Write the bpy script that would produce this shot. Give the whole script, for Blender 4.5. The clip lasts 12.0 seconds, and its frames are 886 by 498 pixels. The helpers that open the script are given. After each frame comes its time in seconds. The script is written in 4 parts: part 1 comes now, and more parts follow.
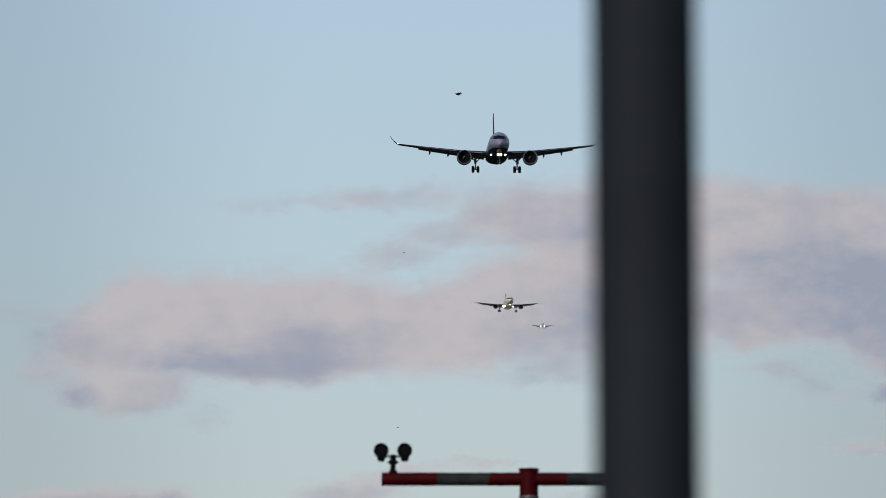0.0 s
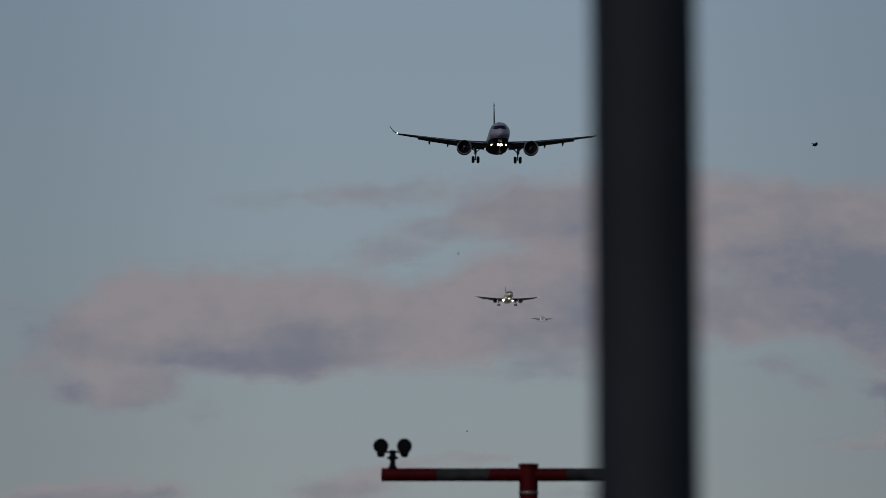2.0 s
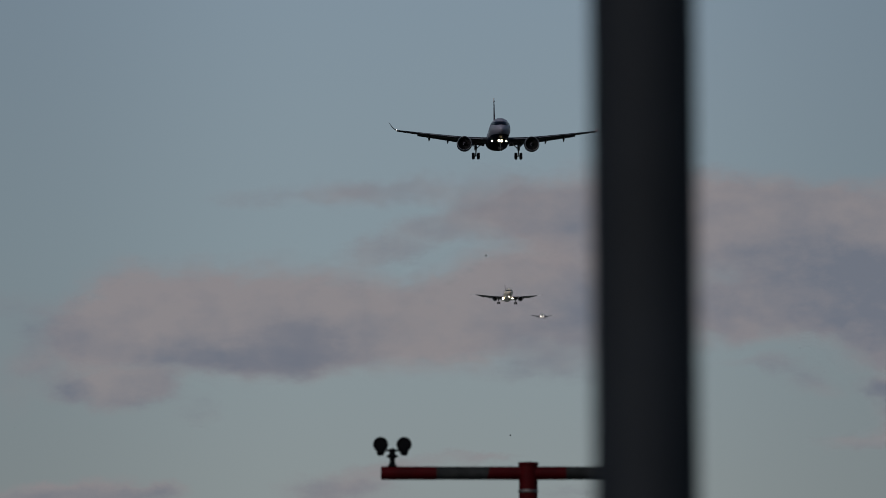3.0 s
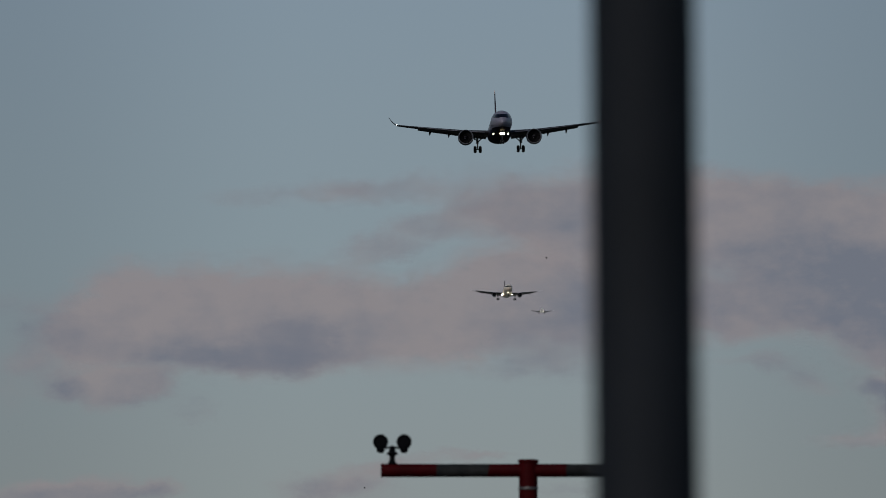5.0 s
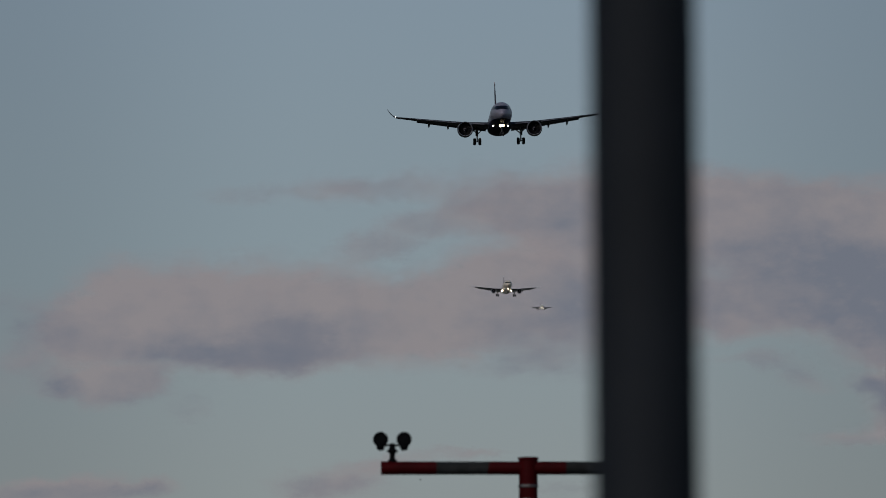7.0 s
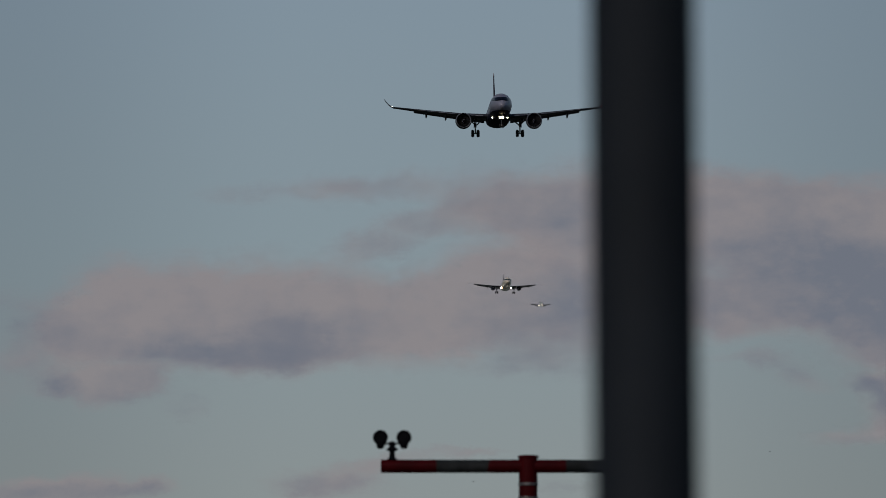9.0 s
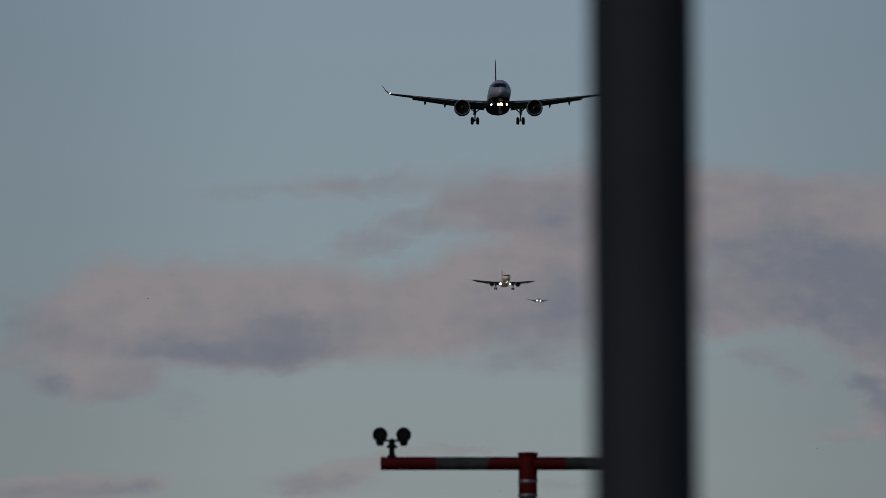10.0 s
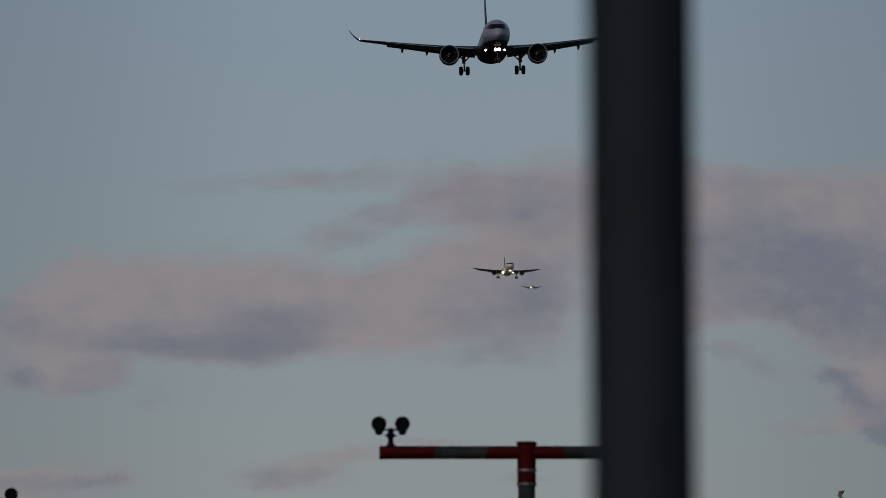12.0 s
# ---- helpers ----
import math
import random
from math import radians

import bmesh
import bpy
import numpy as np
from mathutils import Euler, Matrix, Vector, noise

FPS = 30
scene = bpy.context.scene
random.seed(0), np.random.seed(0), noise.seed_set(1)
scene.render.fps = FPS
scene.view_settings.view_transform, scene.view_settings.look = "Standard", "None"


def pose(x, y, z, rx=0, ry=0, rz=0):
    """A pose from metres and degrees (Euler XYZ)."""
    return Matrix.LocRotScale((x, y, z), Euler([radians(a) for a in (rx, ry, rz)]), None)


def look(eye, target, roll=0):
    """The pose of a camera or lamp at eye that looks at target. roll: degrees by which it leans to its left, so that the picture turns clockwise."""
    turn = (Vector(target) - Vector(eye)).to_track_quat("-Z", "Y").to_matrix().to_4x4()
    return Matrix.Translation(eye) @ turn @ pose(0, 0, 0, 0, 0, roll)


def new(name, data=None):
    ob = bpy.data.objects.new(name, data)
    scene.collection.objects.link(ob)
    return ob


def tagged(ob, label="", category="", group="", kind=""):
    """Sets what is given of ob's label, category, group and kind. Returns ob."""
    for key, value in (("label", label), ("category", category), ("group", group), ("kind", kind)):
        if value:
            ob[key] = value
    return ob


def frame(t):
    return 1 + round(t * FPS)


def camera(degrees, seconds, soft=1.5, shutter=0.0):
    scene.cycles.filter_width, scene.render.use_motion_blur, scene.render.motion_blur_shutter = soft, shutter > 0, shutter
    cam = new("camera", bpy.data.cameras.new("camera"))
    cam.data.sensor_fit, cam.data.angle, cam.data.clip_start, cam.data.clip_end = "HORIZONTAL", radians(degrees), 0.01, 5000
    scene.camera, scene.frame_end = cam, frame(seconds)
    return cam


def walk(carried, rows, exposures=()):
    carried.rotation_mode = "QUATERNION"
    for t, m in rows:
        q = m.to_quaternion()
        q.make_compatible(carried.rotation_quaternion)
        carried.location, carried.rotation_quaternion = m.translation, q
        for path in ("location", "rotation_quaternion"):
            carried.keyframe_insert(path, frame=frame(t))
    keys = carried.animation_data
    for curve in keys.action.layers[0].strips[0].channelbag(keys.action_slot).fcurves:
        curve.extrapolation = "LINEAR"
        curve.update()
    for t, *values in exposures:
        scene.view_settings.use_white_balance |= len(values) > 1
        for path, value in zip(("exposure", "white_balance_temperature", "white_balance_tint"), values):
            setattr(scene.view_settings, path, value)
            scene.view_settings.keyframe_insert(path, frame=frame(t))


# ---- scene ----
# long lens: five degrees across, focused on the approach path
cam = camera(5.1505, 12.0, soft=0.75)
cam.data.dof.use_dof = True
cam.data.dof.focus_distance = 1700.0
cam.data.dof.aperture_fstop = 9.0
walk(cam, [
    (0, pose(-0.001, 0, 1.7, 93.6100, 0, -0.0000)),
    (0.5, pose(-0.001, 0, 1.7, 93.6051, 0, -0.0000)),
    (1, pose(-0.001, 0, 1.7, 93.6001, 0, -0.0000)),
    (1.5, pose(-0.0008, 0, 1.7, 93.5903, 0, -0.0000)),
    (2, pose(-0.0006, 0, 1.7, 93.5844, 0, -0.0016)),
    (2.5, pose(-0.0004, 0, 1.7, 93.5798, 0, -0.0026)),
    (3, pose(-0.0003, 0, 1.7, 93.5752, 0, -0.0033)),
    (5, pose(0, 0, 1.7, 93.5597, 0, -0.0033)),
    (5.5, pose(0, 0, 1.7, 93.5581, 0, -0.0033)),
    (6, pose(0, 0, 1.7, 93.5548, 0, -0.0033)),
    (6.5, pose(0, 0, 1.7, 93.5508, 0, -0.0033)),
    (7, pose(0, 0, 1.7, 93.5456, 0, -0.0033)),
    (9, pose(0.0005, 0, 1.7, 93.5351, 0, -0.0039)),
    (9.5, pose(0.0008, 0, 1.7, 93.5324, 0, -0.0039)),
    (10, pose(0.0012, 0, 1.7, 93.5190, 0, -0.0053)),
    (10.5, pose(0.0016, 0, 1.7, 93.5038, 0, -0.0066)),
    (11, pose(0.002, 0, 1.7, 93.4844, 0, -0.0079)),
    (11.5, pose(0.0025, 0, 1.7, 93.4680, 0, -0.0099)),
    (12, pose(0.003, 0, 1.7, 93.4555, 0, -0.0115)),
], exposures=[(0.0, 1.03, 6400, 7), (0.2, 0.76, 6370, 7.5), (0.5, 0.47, 6280, 7.5), (1.0, 0.28, 6220, 9), (1.5, 0.15, 6290, 10), (2.0, 0.03, 6380, 10), (2.6, 0.0, 6420, 7.3), (5.5, 0.0, 6450, 8), (6.0, 0.0, 6480, 9.4), (7.0, 0.0, 6450, 8), (9.5, 0.0, 6450, 7.5), (12.0, 0.0, 6490, 9.6)])

# ---- light: dusk, the low sun behind the spectator veiled by cloud, a dim cool sky ----
world = bpy.data.worlds.new("dusk")
scene.world = world
world.use_nodes = True
wn, wl = world.node_tree.nodes, world.node_tree.links
sky = wn.new("ShaderNodeTexSky")
sky.sky_type = "NISHITA"
sky.sun_disc = False
sky.sun_elevation = radians(31.0)
sky.sun_rotation = radians(205)
sky.air_density, sky.dust_density, sky.ozone_density = 1.0, 0.3, 3.0
wl.new(sky.outputs[0], wn["Background"].inputs["Color"])
wn["Background"].inputs["Strength"].default_value = 0.03

sun = new("sun", bpy.data.lights.new("sun", "SUN"))
sun.data.energy = 0.85
sun.data.angle = radians(3)
sun.data.color = (1.0, 0.87, 0.75)
sun.matrix_basis = look((-418, -895, 594), (0, 0, 0))


# ---- materials ----
def nodes_of(name):
    m = bpy.data.materials.new(name)
    m.use_nodes = True
    return m, m.node_tree.nodes, m.node_tree.links


def surface(name, base, rough=0.5, metal=0.0, vary=0.25, grain=6.0, bump=0.02, stain=None, coat=0.0, spec=0.5):
    """A surface with stains at one scale, grain at another, and a fine relief."""
    m, n, l = nodes_of(name)
    b = n["Principled BSDF"]
    co = n.new("ShaderNodeTexCoord")
    big, small = n.new("ShaderNodeTexNoise"), n.new("ShaderNodeTexNoise")
    big.inputs["Scale"].default_value, small.inputs["Scale"].default_value = grain * 0.17, grain
    big.inputs["Detail"].default_value = small.inputs["Detail"].default_value = 6
    for t in (big, small):
        l.new(co.outputs["Object"], t.inputs["Vector"])
    ramp = n.new("ShaderNodeValToRGB")
    dark = stain or [c * (1 - vary) for c in base]
    ramp.color_ramp.elements[0].position, ramp.color_ramp.elements[1].position = 0.36, 0.62
    ramp.color_ramp.elements[0].color = (*dark, 1)
    ramp.color_ramp.elements[1].color = (*base, 1)
    l.new(big.outputs["Fac"], ramp.inputs["Fac"])
    mix = n.new("ShaderNodeMix")
    mix.data_type, mix.blend_type = "RGBA", "MULTIPLY"
    mix.inputs[0].default_value = vary
    l.new(ramp.outputs["Color"], mix.inputs[6])
    l.new(small.outputs["Fac"], mix.inputs[7])
    l.new(mix.outputs[2], b.inputs["Base Color"])
    rr = n.new("ShaderNodeMapRange")
    rr.inputs["To Min"].default_value, rr.inputs["To Max"].default_value = rough * 0.8, min(1, rough * 1.25)
    l.new(small.outputs["Fac"], rr.inputs["Value"])
    l.new(rr.outputs[0], b.inputs["Roughness"])
    b.inputs["Metallic"].default_value = metal
    b.inputs["Coat Weight"].default_value = coat
    b.inputs["Specular IOR Level"].default_value = spec
    bp = n.new("ShaderNodeBump")
    bp.inputs["Strength"].default_value, bp.inputs["Distance"].default_value = 0.3, bump
    l.new(small.outputs["Fac"], bp.inputs["Height"])
    l.new(bp.outputs[0], b.inputs["Normal"])
    return m


def glow(name, color, strength):
    m, n, l = nodes_of(name)
    e = n.new("ShaderNodeEmission")
    e.inputs["Color"].default_value, e.inputs["Strength"].default_value = (*color, 1), strength
    l.new(e.outputs[0], n["Material Output"].inputs["Surface"])
    return m


def sky_material():
    """The evening sky at the horizon: grey-green low, blue above, very slightly uneven."""
    m, n, l = nodes_of("evening_sky")
    co, sep = n.new("ShaderNodeTexCoord"), n.new("ShaderNodeSeparateXYZ")
    l.new(co.outputs["Object"], sep.inputs[0])
    mr = n.new("ShaderNodeMapRange")
    mr.inputs["From Min"].default_value, mr.inputs["From Max"].default_value = -130, 130
    l.new(sep.outputs["Z"], mr.inputs["Value"])
    ramp = n.new("ShaderNodeValToRGB")
    ramp.color_ramp.elements[0].color = (0.252, 0.283, 0.289, 1)
    ramp.color_ramp.elements[1].color = (0.218, 0.280, 0.340, 1)
    e2 = ramp.color_ramp.elements.new(0.5)
    e2.color = (0.233, 0.289, 0.325, 1)
    l.new(mr.outputs[0], ramp.inputs["Fac"])
    hz = n.new("ShaderNodeMapRange")
    hz.interpolation_type = "SMOOTHSTEP"
    hz.inputs["From Min"].default_value, hz.inputs["From Max"].default_value = -60, -240
    l.new(sep.outputs["X"], hz.inputs["Value"])
    hx = n.new("ShaderNodeMapRange")
    hx.interpolation_type = "SMOOTHSTEP"
    hx.inputs["From Min"].default_value, hx.inputs["From Max"].default_value, hx.inputs["To Max"].default_value = 60, 250, 1.0
    l.new(sep.outputs["X"], hx.inputs["Value"])
    both = n.new("ShaderNodeMath")
    l.new(hz.outputs[0], both.inputs[0])
    l.new(hx.outputs[0], both.inputs[1])
    mx = n.new("ShaderNodeMix")
    mx.data_type, mx.blend_type = "RGBA", "MULTIPLY"
    mx.inputs[7].default_value = (0.81, 0.815, 0.825, 1)
    l.new(both.outputs[0], mx.inputs[0])
    l.new(ramp.outputs["Color"], mx.inputs[6])
    e = n.new("ShaderNodeEmission")
    l.new(mx.outputs[2], e.inputs["Color"])
    l.new(e.outputs[0], n["Material Output"].inputs["Surface"])
    return m


def cloud_material(name, body, shade, strength=1.0, warm=(0.257, 0.231, 0.243), cool=(0.154, 0.165, 0.206), thick=0.9):
    """Thin evening cloud: soft masses torn by noise, warm where it is thin and lit, blue-grey in its thick base.
    body and shade: soft masses (x, z, half width, half height, weight) in metres about the sheet's middle."""
    m, n, l = nodes_of(name)
    co = n.new("ShaderNodeTexCoord")

    def noise_node(scale, detail, stretch=1.0):
        mp = n.new("ShaderNodeMapping")
        mp.inputs["Scale"].default_value = (scale / stretch, 0.0, scale)
        l.new(co.outputs["Object"], mp.inputs["Vector"])
        t = n.new("ShaderNodeTexNoise")
        t.inputs["Scale"].default_value, t.inputs["Detail"].default_value = 1.0, detail
        t.inputs["Roughness"].default_value = 0.58
        l.new(mp.outputs[0], t.inputs["Vector"])
        return t

    def vmath(op, a, b):
        v = n.new("ShaderNodeVectorMath")
        v.operation = op
        for k, x in ((0, a), (1, b)):
            if isinstance(x, tuple):
                v.inputs[k].default_value = x
            else:
                l.new(x, v.inputs[k])
        return v

    def fmath(op, a, b):
        v = n.new("ShaderNodeMath")
        v.operation = op
        for k, x in ((0, a), (1, b)):
            if isinstance(x, (int, float)):
                v.inputs[k].default_value = x
            else:
                l.new(x, v.inputs[k])
        return v.outputs[0]

    p = co.outputs["Object"]
    for scale, amount in ((0.03, 15.0), (0.085, 9.0), (0.24, 3.0)):
        off = vmath("SUBTRACT", noise_node(scale, 5, 1.6).outputs["Color"], (0.5, 0.5, 0.5))
        p = vmath("ADD", p, vmath("MULTIPLY", off.outputs[0], (amount * 1.5, 0.0, amount)).outputs[0]).outputs[0]

    def masses(items):
        total = None
        for x, z, rx, rz, w in items:
            d = vmath("MULTIPLY", vmath("SUBTRACT", p, (x, 0.0, z)).outputs[0], (1 / rx, 0.0, 1 / rz))
            ln = n.new("ShaderNodeVectorMath")
            ln.operation = "LENGTH"
            l.new(d.outputs[0], ln.inputs[0])
            mr = n.new("ShaderNodeMapRange")
            mr.interpolation_type = "SMOOTHSTEP"
            for key, value in (("From Min", 1.4), ("From Max", 0.05), ("To Min", 0.0), ("To Max", w)):
                mr.inputs[key].default_value = value
            l.new(ln.outputs["Value"], mr.inputs["Value"])
            total = mr.outputs[0] if total is None else fmath("ADD", total, mr.outputs[0])
        return total

    fine = fmath("ADD", fmath("MULTIPLY", noise_node(0.045, 7, 1.8).outputs["Fac"], 0.65), fmath("MULTIPLY", noise_node(0.15, 6, 2.2).outputs["Fac"], 0.35))
    rag = n.new("ShaderNodeMapRange")
    for key, value in (("From Min", 0.34), ("From Max", 0.66), ("To Min", 0.6), ("To Max", 1.3)):
        rag.inputs[key].default_value = value
    l.new(fine, rag.inputs["Value"])
    alpha = fmath("MULTIPLY", masses(body), rag.outputs[0])
    clip = n.new("ShaderNodeMapRange")
    clip.interpolation_type = "SMOOTHSTEP"
    for key, value in (("From Min", 0.02), ("From Max", 0.85), ("To Max", thick)):
        clip.inputs[key].default_value = value
    l.new(alpha, clip.inputs["Value"])
    dark = fmath("MULTIPLY", masses(shade), rag.outputs[0])
    mottle = fmath("MULTIPLY", fmath("SUBTRACT", noise_node(0.07, 8, 1.5).outputs["Fac"], 0.5), 1.1)
    dark = fmath("ADD", dark, mottle)
    mx = n.new("ShaderNodeMix")
    mx.data_type = "RGBA"
    mx.clamp_factor = True
    mx.inputs[6].default_value, mx.inputs[7].default_value = (*warm, 1), (*cool, 1)
    l.new(dark, mx.inputs[0])
    e, tr, ms = n.new("ShaderNodeEmission"), n.new("ShaderNodeBsdfTransparent"), n.new("ShaderNodeMixShader")
    e.inputs["Strength"].default_value = strength
    l.new(mx.outputs[2], e.inputs["Color"])
    l.new(clip.outputs[0], ms.inputs[0])
    l.new(tr.outputs[0], ms.inputs[1])
    l.new(e.outputs[0], ms.inputs[2])
    l.new(ms.outputs[0], n["Material Output"].inputs["Surface"])
    m.cycles.emission_sampling = "NONE"
    return m


GRASS = surface("grass", (0.055, 0.058, 0.038), 0.95, vary=0.5, grain=0.6, bump=0.05)
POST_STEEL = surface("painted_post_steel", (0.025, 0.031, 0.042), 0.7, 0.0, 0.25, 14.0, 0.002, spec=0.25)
RED = surface("red_mast_paint", (0.076, 0.0017, 0.0045), 0.6, 0.0, 0.3, 22.0, 0.002, spec=0.1)
WHITE = surface("grimy_white_mast_paint", (0.05, 0.054, 0.058), 0.7, 0.0, 0.5, 26.0, 0.002, spec=0.12)
GALV = surface("galvanised_steel", (0.22, 0.22, 0.23), 0.5, 0.6, 0.3, 25.0, 0.001)
LAMP_BLACK = surface("black_lamp_housing", (0.004, 0.005, 0.008), 0.75, 0.0, 0.3, 30.0, 0.001, spec=0.12)
CONCRETE = surface("concrete", (0.32, 0.31, 0.29), 0.9, 0.0, 0.3, 9.0, 0.005)
SKIN = surface("white_aircraft_paint", (0.33, 0.33, 0.43), 0.42, 0.0, 0.14, 1.6, 0.002, coat=0.1)
# both wing greys sit below real wing paint: underside shade put into the colour
WING_GREY = surface("shade_dark_wing_grey", (0.06, 0.064, 0.08), 0.45, 0.0, 0.2, 1.8, 0.002, spec=0.3)
DARK_WING = surface("shade_dark_far_wing_grey", (0.034, 0.03, 0.034), 0.5, 0.0, 0.2, 1.8, 0.002, spec=0.2)
# pale fin caps; on far wingtips this colour stands in for light on them
PALE = surface("pale_cap_lit_wingtip_paint", (0.85, 0.82, 0.84), 0.45, 0.0, 0.15, 1.8, 0.002)
# shade under the near jet's body, put into a dark blue colour
BELLY_SHADE = surface("belly_shade_paint", (0.022, 0.024, 0.042), 0.7, 0.0, 0.2, 1.6, 0.002, spec=0.12)
# warm sunlight on the second jet is put into this cream colour
SUN_CREAM = surface("sun_warmed_cream_paint", (0.95, 0.82, 0.69), 0.5, 0.0, 0.12, 1.6, 0.002)
WHITE_COAT = surface("bright_white_aircraft_paint", (0.88, 0.88, 0.88), 0.5, 0.0, 0.1, 1.6, 0.002)
NACELLE = surface("dark_blue_nacelle_paint", (0.04, 0.043, 0.068), 0.45, 0.0, 0.2, 2.0, 0.002, spec=0.3)
LIP = surface("bare_metal_lip", (0.27, 0.28, 0.33), 0.4, 0.1, 0.12, 3.0, 0.001)
FAN = surface("titanium_fan", (0.024, 0.024, 0.03), 0.5, 0.4, 0.3, 6.0, 0.001)
DUCT = surface("dark_duct", (0.02, 0.02, 0.026), 0.6, 0.0, 0.2, 6.0, 0.001)
RUBBER = surface("tyre_rubber", (0.018, 0.018, 0.02), 0.85, 0.0, 0.3, 14.0, 0.003)
STRUT = surface("gear_steel", (0.2, 0.2, 0.21), 0.5, 0.5, 0.3, 10.0, 0.001)
PANE = surface("dark_cockpit_glass", (0.006, 0.007, 0.016), 0.2, 0.0, 0.1, 2.0, 0.0005, spec=0.25)
FIN_PLUM = surface("dark_plum_fin_paint", (0.055, 0.022, 0.04), 0.45, 0.0, 0.2, 1.6, 0.002, spec=0.3)
GREY_FEATHER = surface("grey_feathers", (0.42, 0.42, 0.44), 0.8, 0.0, 0.4, 60.0, 0.002)
FEATHER = surface("black_feathers", (0.016, 0.015, 0.016), 0.8, 0.0, 0.4, 60.0, 0.002)
LANDING = glow("landing_light_glow", (1.0, 0.90, 0.68), 7.0)
TAXI = glow("taxi_light_glow", (1.0, 0.80, 0.46), 9.0)
FAR_LIGHT = glow("far_landing_light_glow", (1.0, 0.81, 0.60), 18.0)
NAV_RED = glow("red_wingtip_light_glow", (1.0, 0.05, 0.05), 1.2)
NAV = glow("wingtip_light_glow", (1.0, 1.0, 0.97), 5.0)


# ---- building helpers ----
def part(name, bm, material, parent=None, label="", smooth=True):
    me = bpy.data.meshes.new(name)
    bmesh.ops.recalc_face_normals(bm, faces=bm.faces)
    bm.to_mesh(me)
    bm.free()
    for f in me.polygons:
        f.use_smooth = smooth
    if smooth:
        me.set_sharp_from_angle(angle=radians(40))
    me.materials.append(material)
    ob = new(name, me)
    ob.parent = parent
    if label:
        ob["label"] = label
    return ob


def empty(name):
    return new(name)


def rings(bm, sections, cap=True):
    """Skin a row of equal closed rings."""
    rows = [[bm.verts.new(p) for p in s] for s in sections]
    k = len(rows[0])
    for a, b in zip(rows, rows[1:]):
        for i in range(k):
            bm.faces.new((a[i], a[(i + 1) % k], b[(i + 1) % k], b[i]))
    if cap:
        bm.faces.new(rows[0][::-1])
        bm.faces.new(rows[-1])
    return bm


def lathe(bm, profile, axis=1, centre=(0, 0, 0), n=32, cap=False):
    """Turn (along, radius) pairs about an axis."""
    secs = []
    for a, r in profile:
        ring = []
        for i in range(n):
            u, v = r * math.cos(2 * math.pi * i / n), r * math.sin(2 * math.pi * i / n)
            q = [u, v]
            q.insert(axis, a)
            ring.append(Vector(q) + Vector(centre))
        secs.append(ring)
    return rings(bm, secs, cap)


def tube(bm, p, q, r0, r1=None, n=12):
    """A round bar from p to q."""
    p, q = Vector(p), Vector(q)
    turn = (q - p).to_track_quat("Z", "Y").to_matrix()
    secs = []
    for c, r in ((p, r0), (q, r0 if r1 is None else r1)):
        secs.append([c + turn @ Vector((r * math.cos(2 * math.pi * i / n), r * math.sin(2 * math.pi * i / n), 0)) for i in range(n)])
    return rings(bm, secs)


def box(bm, lo, hi):
    c = [(lo[i] + hi[i]) / 2 for i in range(3)]
    s = [hi[i] - lo[i] for i in range(3)]
    got = bmesh.ops.create_cube(bm, size=1.0, matrix=Matrix.Translation(c) @ Matrix.Diagonal((*s, 1)))
    bmesh.ops.bevel(bm, geom=list({e for v in got["verts"] for e in v.link_edges}), offset=min(s) * 0.15, segments=2, affect="EDGES")
    return bm


def aerofoil(x, le, chord, z, thick, twist=0.0, n=9, camber=0.02):
    """A closed wing section at span x: leading edge at le, running aft along y."""
    top, low = [], []
    for i in range(n + 1):
        u = 0.5 - 0.5 * math.cos(math.pi * i / n)
        h = thick / 0.2 * (0.2969 * math.sqrt(u) - 0.126 * u - 0.3516 * u * u + 0.2843 * u ** 3 - 0.1030 * u ** 4)
        c = camber * 4 * u * (1 - u)
        top.append((u, c + h))
        low.append((u, c - h))
    s, co = math.sin(radians(twist)), math.cos(radians(twist))
    out = []
    for u, h in top + low[-2:0:-1]:
        dy, dz = u * chord, h * chord
        out.append(Vector((x, le + dy * co + dz * s, z - dy * s + dz * co)))
    return out


# ---- ground and sky ----
def ground():
    bm = bmesh.new()
    n = 50
    side = 6000
    vs = [[bm.verts.new((-side + 2 * side * i / n, -side + 2 * side * j / n, 0.0)) for j in range(n + 1)] for i in range(n + 1)]
    for i in range(n):
        for j in range(n):
            bm.faces.new((vs[i][j], vs[i + 1][j], vs[i + 1][j + 1], vs[i][j + 1]))
    tagged(part("ground", bm, GRASS), "dim green grass field under the approach path", "ground", kind="structure")


def sheet(name, x0, x1, z0, z1, at, material, bulge=0.0, n=24):
    """A far upright sheet, slightly bowed, with its middle at the place given."""
    bm = bmesh.new()
    vs = []
    for i in range(n + 1):
        col = []
        for j in range(n + 1):
            u, v = i / n, j / n
            y = -bulge * math.sin(math.pi * u) * math.sin(math.pi * v)
            col.append(bm.verts.new((x0 + (x1 - x0) * u, y, z0 + (z1 - z0) * v)))
        vs.append(col)
    for i in range(n):
        for j in range(n):
            bm.faces.new((vs[i][j], vs[i + 1][j], vs[i + 1][j + 1], vs[i][j + 1]))
    ob = part(name, bm, material)
    ob.location = at
    return ob


ground()
SKY_Z = 315.57
tagged(sheet("backdrop", -2600, 2600, -SKY_Z, 1400, (0, 4975, SKY_Z), sky_material()),
       "pale blue-grey evening sky fading to green-grey low down", "sky", kind="structure")

